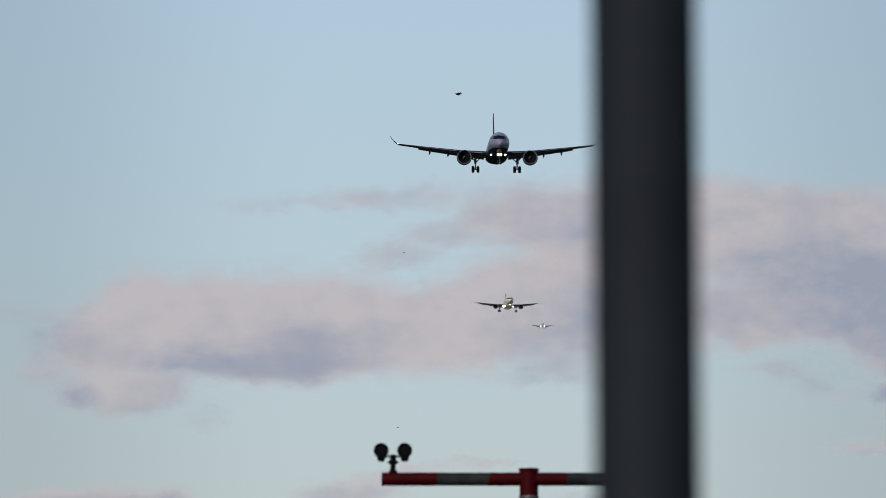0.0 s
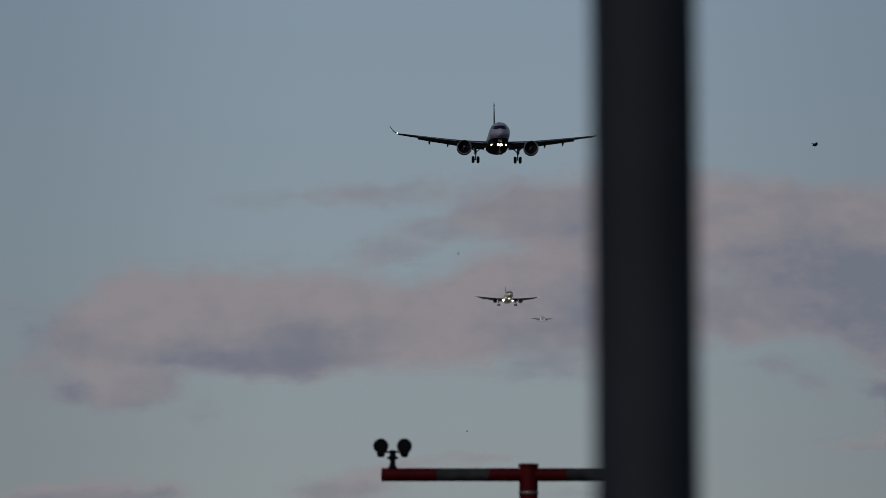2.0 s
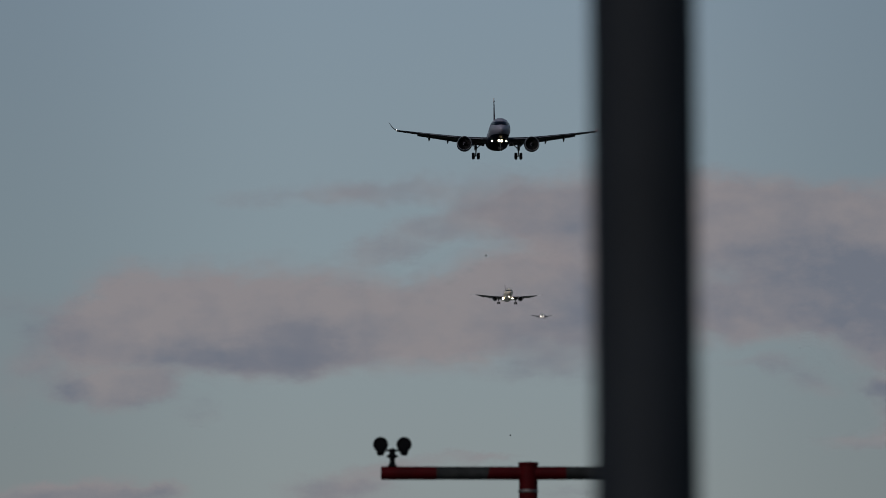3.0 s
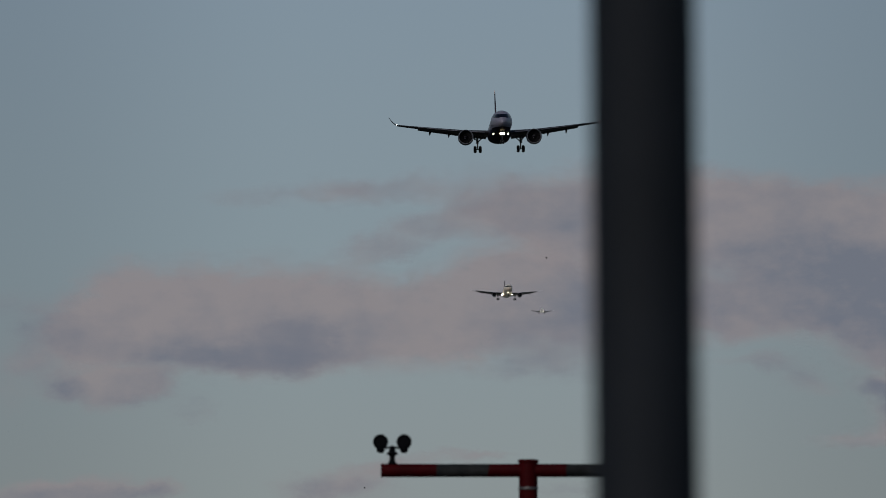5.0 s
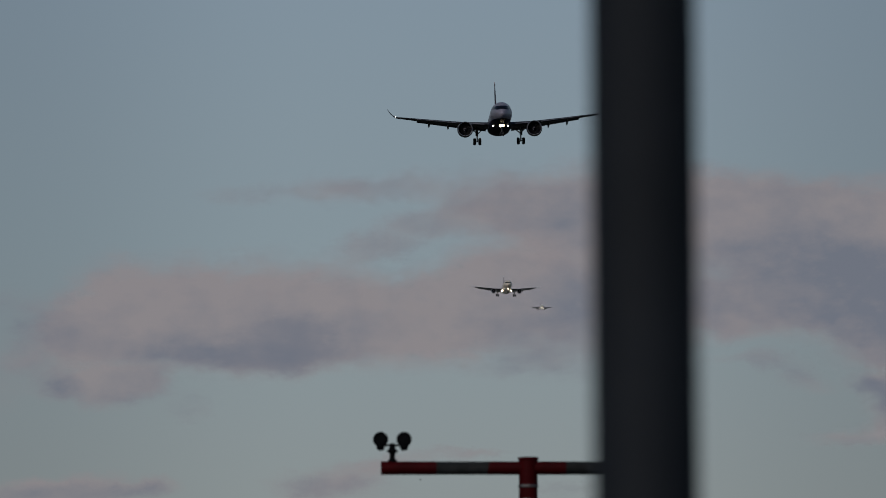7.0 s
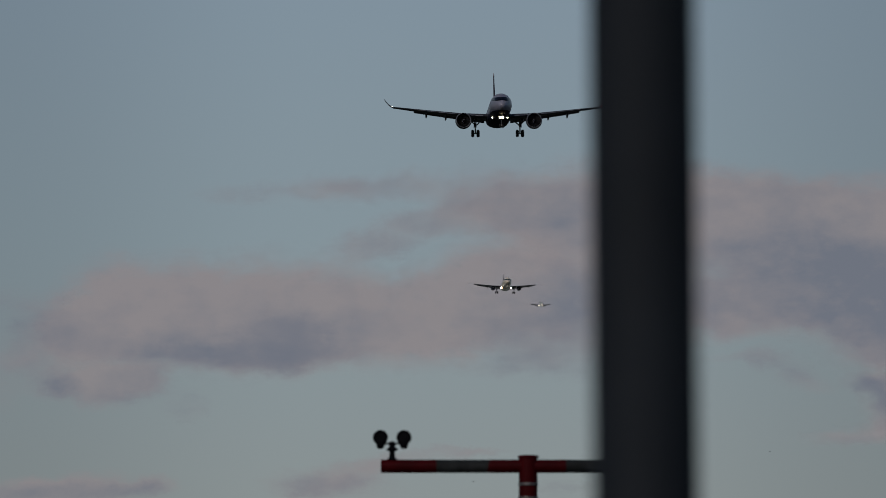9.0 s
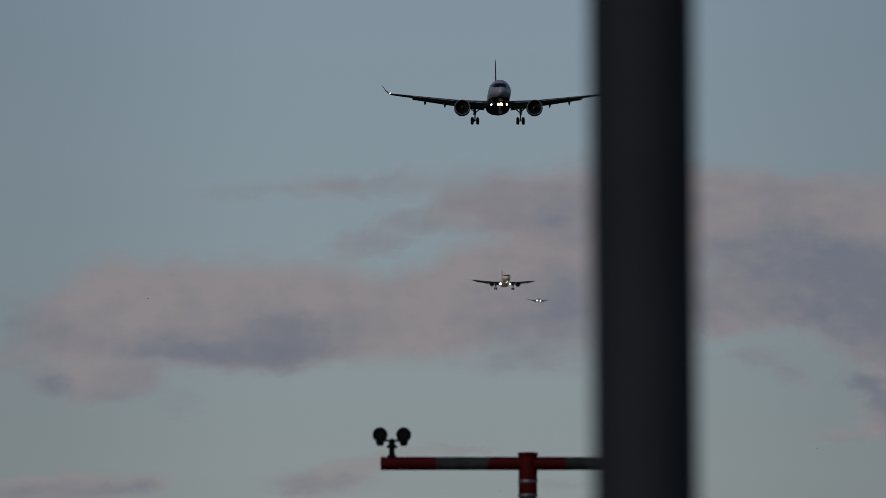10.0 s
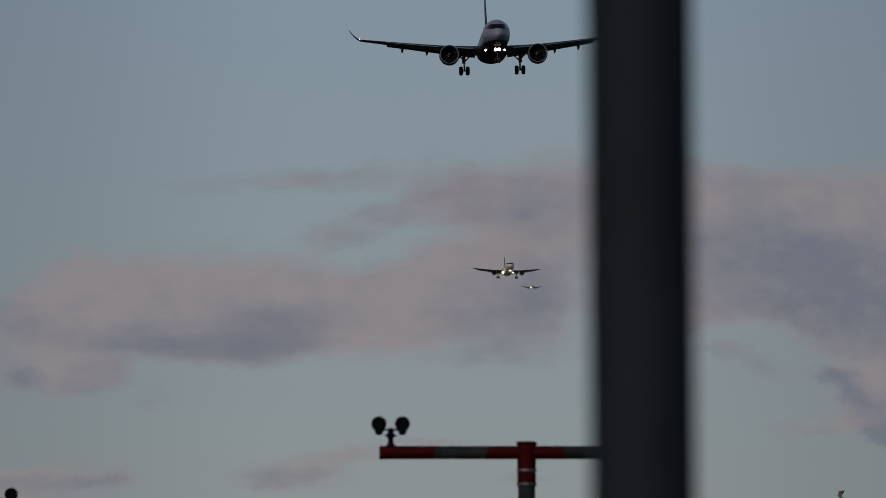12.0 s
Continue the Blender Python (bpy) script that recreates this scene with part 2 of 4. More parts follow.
CLOUDS = []
DRIFT = [(0, 0.00, 0.00), (1.5, -2.25, 0.14), (2.5, -3.15, 0.08), (5.5, -6.75, -0.50), (6.5, -8.15, -0.56),
         (9.5, -10.63, -1.29), (10.5, -15.74, -2.05), (11.5, -22.77, -3.42), (12, -27.13, -3.65)]
SLOW = [(0, -1.30, 0.00), (1.5, -2.85, 0.14), (2.5, -3.90, 0.08), (5.5, -7.00, -0.50), (6.5, -7.90, -0.56),
        (9.5, -10.20, -1.29), (10.5, -12.30, -2.05), (11.5, -14.70, -3.42), (12, -16.20, -3.65)]


def cloud(label, depth, body, shade, thick=0.85, drift=DRIFT):
    """One far cloud; body and shade as for its material, drift as (seconds, sideways, up) in metres."""
    edge = 24.0
    xs = [v for b in body for v in (b[0] - b[2] * 1.2 - edge, b[0] + b[2] * 1.2 + edge)]
    zs = [v for b in body for v in (b[1] - b[3] * 1.2 - edge, b[1] + b[3] * 1.2 + edge)]
    ob = sheet("cloud", min(xs), max(xs), min(zs), max(zs), (0, depth, 310.84), cloud_material("cloud_vapour", body, shade, thick=thick), bulge=4.0)
    CLOUDS.append((tagged(ob, label, "cloud", "evening clouds"), drift))


cloud("long pinkish-grey cloud bank with a darker base", 4900,
      [(-196.8, -50.4, 25.4, 16.9, 0.35), (-208.1, -30.6, 22.6, 9.9, 0.3), (-177.0, -44.7, 24.0, 21.2, 0.7), (-158.7, -30.6, 24.0, 24.0, 0.85), (-160.1, -50.4, 28.2, 12.7, 0.6), (-131.8, -37.7, 31.1, 28.2, 0.85), (-103.6, -39.1, 33.9, 29.7, 0.9), (-72.5, -36.3, 36.7, 31.1, 0.95), (-72.5, -56.0, 31.1, 11.9, 0.5), (-106.4, -56.6, 28.2, 8.5, 0.4), (-44.2, -36.3, 31.1, 26.8, 0.85), (-18.8, -41.9, 29.7, 24.0, 0.9), (3.8, -41.9, 28.2, 25.4, 0.9), (20.7, -32.0, 28.2, 28.2, 0.85), (40.5, -22.1, 31.1, 28.2, 0.75), (60.3, -30.6, 31.1, 31.1, 0.65), (85.7, -30.6, 36.7, 31.1, 0.6)],
      [(-89.4, -55.5, 53.7, 12.7, 0.5), (-129.0, -54.6, 33.9, 9.6, 0.45), (-86.6, -61.1, 65.0, 8.5, 0.4), (-182.7, -49.0, 31.1, 16.9, 0.28), (-208.1, -36.3, 31.1, 25.4, 0.6), (-44.2, -47.6, 33.9, 12.7, 0.3), (60.3, -36.3, 39.5, 25.4, 0.45), (34.8, -47.6, 25.4, 11.3, 0.25), (85.7, -30.6, 33.9, 31.1, 0.4), (-72.5, -39.1, 118.6, 16.9, 0.12)], thick=0.92)
cloud("dark blue-grey lump under the cloud bank", 4893,
      [(-71.1, -51.8, 28.2, 16.9, 0.66), (-95.1, -57.7, 28.2, 8.5, 0.36), (-54.1, -51.0, 16.9, 11.9, 0.32), (-126.2, -56.0, 24.0, 7.3, 0.28)],
      [(-78.1, -51.8, 84.7, 33.9, 1.6)], thick=0.66, drift=SLOW)
cloud("mauve cloud veil with ragged upper edge", 4907,
      [(34.8, 23.1, 39.5, 16.9, 0.5), (57.4, 8.9, 36.7, 22.6, 0.55), (26.4, 13.2, 31.1, 11.3, 0.35), (82.9, 17.4, 42.4, 25.4, 0.75), (82.9, -10.8, 39.5, 22.6, 0.5), (119.6, 11.8, 39.5, 26.8, 0.75), (153.5, 16.0, 33.9, 21.2, 0.8), (181.7, 14.6, 36.7, 21.2, 0.8), (215.6, 11.8, 39.5, 24.0, 0.85), (193.0, -13.7, 36.7, 25.4, 0.8), (153.5, -19.3, 36.7, 28.2, 0.75), (133.7, -36.3, 31.1, 16.9, 0.6), (176.1, -36.3, 33.9, 15.5, 0.6), (215.6, -30.6, 36.7, 29.7, 0.85), (249.5, -2.4, 39.5, 39.5, 0.85), (249.5, -41.9, 33.9, 28.2, 0.85), (229.8, -53.2, 22.6, 15.5, 0.5)],
      [(198.7, -10.8, 33.9, 21.2, 0.62), (221.3, -36.3, 33.9, 25.4, 0.5), (159.1, -10.8, 25.4, 16.9, 0.4), (139.4, -30.6, 25.4, 16.9, 0.35), (57.4, 14.6, 42.4, 22.6, 0.28), (85.7, 8.9, 36.7, 25.4, 0.32), (190.2, -5.2, 84.7, 67.8, 0.32), (249.5, -36.3, 39.5, 39.5, 0.6), (29.2, 23.1, 33.9, 14.1, 0.3), (187.4, -36.3, 33.9, 11.3, 0.35)], thick=0.93)
cloud("thin pinkish cloud wisp high up", 4914,
      [(-49.9, 24.5, 21.2, 9.6, 0.5), (-21.6, 26.4, 28.2, 7.9, 0.4), (1.0, 28.7, 22.6, 9.0, 0.42), (-86.6, 23.6, 31.1, 6.8, 0.38), (-32.9, 21.6, 22.6, 6.2, 0.2)],
      [(-44.2, 24.5, 45.2, 11.3, 0.3), (-10.3, 26.4, 31.1, 8.5, 0.3), (-89.4, 23.6, 25.4, 7.1, 0.5)], thick=0.72)
cloud("slanting torn cloud wisp", 4921,
      [(-32.9, -5.8, 18.4, 9.6, 0.5), (-18.8, 1.3, 21.2, 9.6, 0.5), (-1.9, 7.5, 25.4, 9.6, 0.52), (20.7, 10.3, 28.2, 10.2, 0.5), (-10.3, -5.2, 14.1, 5.1, 0.2)],
      [(-18.8, 0.5, 39.5, 16.9, 0.45), (15.1, 10.3, 28.2, 9.9, 0.4)], thick=0.62)
cloud("small torn cloud puff with a grey underside", 4928,
      [(-184.1, -72.4, 14.1, 8.5, 0.6), (-167.1, -67.9, 24.0, 12.7, 0.72), (-150.2, -66.8, 21.2, 10.2, 0.5), (-160.1, -77.2, 19.8, 9.0, 0.45), (-136.1, -64.5, 16.9, 10.7, 0.42), (-144.5, -73.0, 16.9, 7.1, 0.3), (-120.5, -81.5, 16.9, 7.9, 0.28), (-116.3, -88.5, 11.3, 5.1, 0.2), (-196.8, -58.9, 22.6, 8.5, 0.42), (-208.1, -73.0, 16.9, 16.9, 0.3)],
      [(-183.2, -73.0, 13.0, 9.0, 0.7), (-138.9, -70.2, 22.6, 12.7, 0.45), (-157.2, -80.1, 22.6, 5.1, 0.35), (-119.1, -82.9, 19.8, 11.3, 0.8), (-199.6, -61.7, 22.6, 19.8, 0.5)], thick=0.85)
cloud("low thin pinkish cloud streak", 4935,
      [(-55.5, -121.0, 25.4, 7.3, 0.5), (-32.9, -115.4, 25.4, 7.3, 0.5), (-13.2, -111.4, 25.4, 6.2, 0.45), (12.2, -106.3, 25.4, 4.0, 0.35), (-38.6, -125.2, 31.1, 7.3, 0.4), (29.2, -104.6, 19.8, 2.8, 0.25), (68.7, -124.4, 22.6, 4.5, 0.3)],
      [(-44.2, -123.3, 36.7, 6.8, 0.45), (-61.2, -116.8, 14.1, 5.1, 0.2), (68.7, -124.4, 22.6, 5.6, 0.6)], thick=0.85)
cloud("low dim cloud streak near the field", 4942,
      [(-196.8, -123.8, 28.2, 7.3, 0.6), (-162.9, -121.6, 36.7, 6.8, 0.55), (-137.5, -122.7, 16.9, 4.5, 0.4), (-179.8, -129.5, 45.2, 8.5, 0.6)],
      [(-185.5, -126.7, 42.4, 6.2, 0.55), (-143.1, -124.4, 22.6, 4.0, 0.5)], thick=0.85)
cloud("faint pink cloud wisp", 4949,
      [(218.5, -95.0, 21.2, 6.2, 0.46), (201.5, -96.2, 16.9, 4.0, 0.25), (238.2, -92.8, 19.8, 7.3, 0.42)],
      [(210.0, -97.3, 16.9, 3.4, 0.4)], thick=0.8)
cloud("dark blue-grey ragged cloud", 4956,
      [(222.5, -69.0, 13.0, 6.5, 0.55), (235.0, -78.0, 17.0, 14.0, 0.65), (245.0, -89.0, 19.0, 15.0, 0.75), (262.0, -86.0, 34.0, 26.0, 0.85), (252.0, -67.0, 24.0, 14.0, 0.6)],
      [(220.5, -69.5, 12.0, 7.0, 1.0), (230.0, -78.0, 9.0, 11.0, 0.95), (237.5, -91.0, 11.0, 11.0, 1.0), (246.5, -98.0, 14.0, 8.0, 1.0), (260.0, -104.0, 24.0, 9.0, 0.9), (258.0, -80.0, 28.0, 22.0, 0.25)], thick=0.9)
cloud("small grey shreds of cloud", 4963,
      [(171.0, -56.0, 15.5, 6.2, 0.5), (184.8, -61.1, 17.5, 7.1, 0.45), (193.3, -68.5, 15.5, 6.2, 0.4), (153.5, -56.6, 16.9, 4.5, 0.25)],
      [(178.9, -60.3, 31.1, 14.1, 0.8)], thick=0.8)
cloud("thin mauve veil below the cloud bank", 4968,
      [(40.5, -56.6, 31.1, 8.5, 0.3), (63.1, -58.3, 31.1, 12.7, 0.35), (82.9, -53.2, 28.2, 14.1, 0.35), (40.5, -47.6, 22.6, 8.5, 0.2), (26.4, -63.1, 19.8, 5.1, 0.15)],
      [(57.4, -57.5, 56.5, 19.8, 0.8)], thick=0.7)


# ---- the post close to the spectator ----
def near_post():
    thing = empty("metal_post")
    thing.location = (0.3505, 16.0, 0)
    bm = bmesh.new()
    n = 48
    secs = []
    for z, r in ((0.02, 0.0872), (2.7, 0.0866), (5.0, 0.086), (7.0, 0.0855)):
        secs.append([Vector((r * math.cos(2 * math.pi * i / n) - 0.0081 * z, r * math.sin(2 * math.pi * i / n), z)) for i in range(n)])
    rings(bm, secs)
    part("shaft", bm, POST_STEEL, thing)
    bm = bmesh.new()
    box(bm, (-0.16, -0.16, 0.0), (0.16, 0.16, 0.025))
    part("base_plate", bm, GALV, thing, "galvanised steel base plate")
    for sx in (-1, 1):
        for sy in (-1, 1):
            bm = bmesh.new()
            tube(bm, (sx * 0.125, sy * 0.125, 0.02), (sx * 0.125, sy * 0.125, 0.07), 0.014, n=6)
            part("bolt", bm, GALV, thing)
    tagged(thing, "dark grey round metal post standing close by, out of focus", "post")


near_post()


# ---- approach light masts ----
def lamp_pair(parent, x, z):
    """A stem with a flange, a cross arm and two round lamp heads."""
    bm = bmesh.new()
    lathe(bm, [(0, 0.062), (0.02, 0.062), (0.035, 0.042), (0.08, 0.036), (0.12, 0.04), (0.135, 0.075), (0.155, 0.078), (0.17, 0.045),
               (0.205, 0.04), (0.235, 0.05), (0.25, 0.03), (0.255, 0.004)], 2, (x, 0, z), 16)
    stem = part("lamp_stem", bm, LAMP_BLACK, parent)
    bm = bmesh.new()
    tube(bm, (x - 0.165, 0, z + 0.225), (x + 0.165, 0, z + 0.225), 0.013)
    part("cross_arm", bm, LAMP_BLACK, stem)
    for s in (-1, 1):
        bm = bmesh.new()
        cx, cz = x + s * 0.16, z + 0.305
        lathe(bm, [(-0.035, 0.004), (-0.035, 0.085), (-0.02, 0.1), (0.01, 0.101), (0.05, 0.092), (0.1, 0.07), (0.135, 0.04), (0.145, 0.004)], 1, (cx, 0, cz), 24)
        head = part("lamp_head", bm, LAMP_BLACK, parent, "round black lamp head on its bracket")
        bm = bmesh.new()
        lathe(bm, [(-0.15, 0.034), (-0.125, 0.052), (-0.08, 0.06), (-0.05, 0.06)], 2, (cx, 0.01, cz), 14, True)
        part("lamp_bracket", bm, LAMP_BLACK, head)
        bm = bmesh.new()
        lathe(bm, [(-0.052, 0.088), (-0.052, 0.099), (-0.03, 0.104), (-0.02, 0.1)], 1, (cx, 0, cz), 24)
        part("lens_ring", bm, LAMP_BLACK, head)


def light_mast(place, height, bands, r, pairs, label):
    """A T-shaped mast: column, sleeve, banded crossbar. bands: (x0, x1, paint) along the bar."""
    thing = empty("approach_light_mast")
    thing.location = place
    for k, (x0, x1, paint) in enumerate(bands):
        bm = bmesh.new()
        rr = r if paint is RED else r - 0.0015
        ends = []
        for x in (x0, x1):
            slant = 0.2 if abs(x + 0.54) < 0.01 else 0.0
            ends.append([Vector((x + slant * rr * math.sin(2 * math.pi * i / 28), rr * math.cos(2 * math.pi * i / 28), height + rr * math.sin(2 * math.pi * i / 28))) for i in range(28)])
        rings(bm, ends)
        part("crossbar_band", bm, paint, thing, "red painted band" if paint is RED else "grimy white painted band")
    for x in (bands[0][0], bands[-1][1]):
        bm = bmesh.new()
        s = -1 if x < 0 else 1
        lathe(bm, [(x - 0.005 * s, r + 0.004), (x + 0.012 * s, r + 0.004), (x + 0.02 * s, r - 0.02), (x + 0.02 * s, 0.003)], 0, (0, 0, height), 28)
        part("end_cap", bm, RED, thing)
    # sleeve with a rim on top and rings below
    bm = bmesh.new()
    lathe(bm, [(-0.26, 0.127), (0.1, 0.127), (0.11, 0.139), (0.138, 0.141), (0.15, 0.122), (0.156, 0.003)], 2, (0, 0, height), 32)
    sleeve = part("sleeve", bm, RED, thing, "red painted sleeve at the crossing")
    for z in (-0.245, -0.433):
        bm = bmesh.new()
        lathe(bm, [(z - 0.018, 0.11), (z - 0.018, 0.133), (z - 0.008, 0.137), (z + 0.008, 0.137), (z + 0.018, 0.133), (z + 0.018, 0.11)], 2, (0, 0, height), 32)
        part("joint_ring", bm, GALV, sleeve, "bright metal joint ring")
    bm = bmesh.new()
    tube(bm, (0, 0, height - 0.433), (0, 0, height - 0.25), 0.126, n=32)
    part("column_band", bm, RED, thing, "red painted band")
    z = height - 0.44
    paint = WHITE
    while z > 0.2:
        low = max(0.05, z - 1.0)
        bm = bmesh.new()
        tube(bm, (0, 0, low), (0, 0, z), 0.117 if paint is WHITE else 0.1185, n=32)
        part("column_band", bm, paint, thing, "grimy white painted band" if paint is WHITE else "red painted band")
        z, paint = low, RED if paint is WHITE else WHITE
        if low <= 0.05:
            break
    bm = bmesh.new()
    box(bm, (-0.5, -0.5, 0.0), (0.5, 0.5, 0.08))
    part("footing", bm, CONCRETE, thing, "concrete footing")
    for x in pairs:
        lamp_pair(thing, x, height + r - 0.006)
    return tagged(thing, label, "light mast", "approach light masts")


light_mast((1.168, 134.0, 0), 7.015, [(-1.985, -1.25, RED), (-1.25, -0.54, WHITE), (-0.54, 0.515, RED), (0.515, 1.25, WHITE), (1.25, 1.985, RED)],
           0.0905, [-1.85], "red and white banded mast with two black lamps on its crossbar")
light_mast((-8.554, 150.0, 0), 6.620, [(-1.985, -1.25, RED), (-1.25, -0.54, WHITE), (-0.54, 0.515, RED), (0.515, 1.25, WHITE), (1.25, 1.985, RED)],
           0.0905, [1.85], "lower red and white mast with two black lamps")


# ---- airliners ----
NOSE, TAIL, CORE = -13.5, 25.2, 1.51


def fuselage_at(y, fat=1.0):
    """Centre height and half width, half height of the body at y."""
    s = min(1.0, max(0.0, (y - NOSE) / 6.0))
    f = (1 - (1 - s) ** 2.0) ** 0.58
    zc = CORE - 0.55 * (1 - s) ** 2
    q = min(1.0, max(0.0, (y - 7.5) / (TAIL - 7.5)))
    f *= 1 - 0.92 * q ** 1.5
    zc += 1.25 * q ** 1.5
    return zc + (fat - 1) * 1.6, 1.75 * f * fat, 1.86 * f * fat


def on_body(y, a, out=0.0, fat=1.0):
    """A point of the skin at y, at a degrees from straight up."""
    zc, rx, rz = fuselage_at(y, fat)
    return Vector(((rx + out) * math.sin(radians(a)), y, zc + (rz + out) * math.cos(radians(a))))


def patch(y0, y1, a0, a1, out=0.012, sink=0.03, n=5, slant=0.0, fat=1.0):
    """A piece of the skin with thickness. slant moves its far edge aft."""
    bm = bmesh.new()
    layers = []
    for o in (out, -sink):
        layers.append([[bm.verts.new(on_body(y0 + (y1 - y0) * j / n + slant * i / n, a0 + (a1 - a0) * i / n, o, fat)) for j in range(n + 1)] for i in range(n + 1)])
    t, b = layers
    for i in range(n):
        for j in range(n):
            bm.faces.new((t[i][j], t[i + 1][j], t[i + 1][j + 1], t[i][j + 1]))
            bm.faces.new((b[i][j], b[i][j + 1], b[i + 1][j + 1], b[i + 1][j]))
    for i in range(n):
        for e in (0, n):
            bm.faces.new((t[i][e], t[i + 1][e], b[i + 1][e], b[i][e]))
            bm.faces.new((t[e][i], t[e][i + 1], b[e][i + 1], b[e][i]))
    return bm


def nose_pane(x0, x1, low0, high0, low1, high1, fat, n=6):
    """A windshield pane on the nose, between two distances from the middle, with its lower and upper edge at each."""
    def skin(x, z):
        a, b = NOSE + 0.02, -6.0
        for _ in range(30):
            y = (a + b) / 2
            zc, rx, rz = fuselage_at(y, fat)
            if (x / rx) ** 2 + ((z - zc) / rz) ** 2 > 1:
                a = y
            else:
                b = y
        return y

    bm = bmesh.new()
    layers = []
    for o in (0.035, -0.05):
        grid = []
        for i in range(n + 1):
            u = i / n
            x = (x0 + (x1 - x0) * u) * fat
            lo, hi = low0 + (low1 - low0) * u, high0 + (high1 - high0) * u
            grid.append([])
            for j in range(n + 1):
                z = lo + (hi - lo) * j / n + (fat - 1) * 1.9
                grid[-1].append(bm.verts.new((x * (1 + o * 0.3), skin(x, z) - o, z + o * 0.5)))
        layers.append(grid)
    t, b = layers
    for i in range(n):
        for j in range(n):
            bm.faces.new((t[i][j], t[i + 1][j], t[i + 1][j + 1], t[i][j + 1]))
            bm.faces.new((b[i][j], b[i][j + 1], b[i + 1][j + 1], b[i + 1][j]))
    for i in range(n):
        for e in (0, n):
            bm.faces.new((t[i][e], t[i + 1][e], b[i + 1][e], b[i][e]))
            bm.faces.new((t[e][i], t[e][i + 1], b[e][i + 1], b[e][i]))
    return bm


WING = [(1.0, 0.9, 7.0, 0.72, 0.125), (5.7, 3.4, 4.6, 1.28, 0.115), (9.3, 5.3, 3.5, 1.86, 0.11), (12.9, 7.25, 2.5, 2.46, 0.105), (16.6, 9.2, 1.5, 3.08, 0.10)]


def wing_at(x):
    xs = [w[0] for w in WING]
    return [float(np.interp(x, xs, [w[k] for w in WING])) for k in range(1, 5)]


def airliner(livery, label, style):
    """An airliner on approach, gear and flaps down, nose along -y; its origin lies midway between the two engine inlets."""
    thing = empty("airliner")
    near = style == "blended"
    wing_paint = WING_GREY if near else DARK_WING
    fat = 0.97 if near else 1.11
    body_paint, engine_paint, fin_paint, belly_paint = livery
    # body
    bm = bmesh.new()
    ys = [NOSE + 6.0 * (i / 14) ** 1.8 for i in range(15)] + [-5, -2, 2, 5, 7.5] + [7.5 + (TAIL - 7.5) * i / 12 for i in range(1, 13)]
    ys[0] += 0.004
    rings(bm, [[on_body(y, 360 * i / 40, 0.0, fat) for i in range(40)] for y in ys])
    # lower body split off and coloured dark to carry the underside's shade
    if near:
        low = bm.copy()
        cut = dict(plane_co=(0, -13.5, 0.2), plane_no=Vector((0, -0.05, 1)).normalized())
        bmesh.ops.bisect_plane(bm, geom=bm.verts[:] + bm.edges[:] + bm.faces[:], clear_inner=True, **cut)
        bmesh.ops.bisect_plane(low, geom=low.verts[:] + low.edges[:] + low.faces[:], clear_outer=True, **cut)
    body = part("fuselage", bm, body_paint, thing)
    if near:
        part("belly", low, belly_paint, body, "belly darkened in its paint as shade")
    bm = bmesh.new()
    secs = []
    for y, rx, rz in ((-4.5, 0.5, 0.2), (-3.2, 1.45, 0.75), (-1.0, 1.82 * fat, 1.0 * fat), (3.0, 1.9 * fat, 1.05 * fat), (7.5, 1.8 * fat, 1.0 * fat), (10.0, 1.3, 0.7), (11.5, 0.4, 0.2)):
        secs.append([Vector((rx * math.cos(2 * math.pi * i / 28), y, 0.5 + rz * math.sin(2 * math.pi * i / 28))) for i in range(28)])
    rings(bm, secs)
    part("belly_fairing", bm, belly_paint, body, "belly fairing in the belly's colour")
    for s in (-1, 1):
        part("windshield_pane", nose_pane(s * 0.005, s * 0.735, 1.76, 2.34, 1.68, 2.36, fat), PANE, body, "dark windshield pane")
        part("windshield_pane", nose_pane(s * 0.742, s * 1.46, 1.68, 2.36, 1.95, 2.38, fat), PANE, body, "dark side pane of the cockpit")
        part("door", patch(-7.6, -6.75, s * 62, s * 118, out=0.008, fat=fat), body_paint, body, "closed passenger door")
        first = part("cabin_window", patch(-5.85, -5.6, s * 76, s * 86, out=0.006, n=2, fat=fat), PANE, body)
        for k in range(1, 22):
            w = new("cabin_window", first.data)
            w.parent = body
            w.location = (0, 0.78 * k, 0) if k < 21 else (0, 0.78 * 20.99, 0)
    # fin and rudder
    bm = bmesh.new()
    secs = []
    for z, le, ch, th in ((2.4, 15.4, 6.6, 0.07), (4.4, 17.2, 5.2, 0.07), (9.35, 21.12, 2.5, 0.06), (9.55, 21.5, 1.9, 0.04)):
        secs.append([Vector((p.z, p.y, z)) for p in aerofoil(0, le, ch * 0.72, 0, th * 1.2, camber=0)])
    rings(bm, secs)
    fin = part("fin", bm, fin_paint, thing)
    bm = bmesh.new()
    rings(bm, [[Vector((p.z, p.y, z)) for p in aerofoil(0, le + ch * 0.71, ch * 0.3, 0, 0.09, camber=0)] for z, le, ch in ((3.4, 16.3, 5.9), (8.95, 20.9, 2.6))])
    part("rudder", bm, fin_paint, fin)
    bm = bmesh.new()
    rings(bm, [[Vector((p.z, p.y, z)) for p in aerofoil(0, le, ch, 0, 0.1, camber=0)] for z, le, ch in ((9.15, 20.97, 2.2), (9.6, 21.5, 1.6), (9.75, 21.8, 1.1))])
    part("fin_cap", bm, PALE, fin, "pale tip cap")
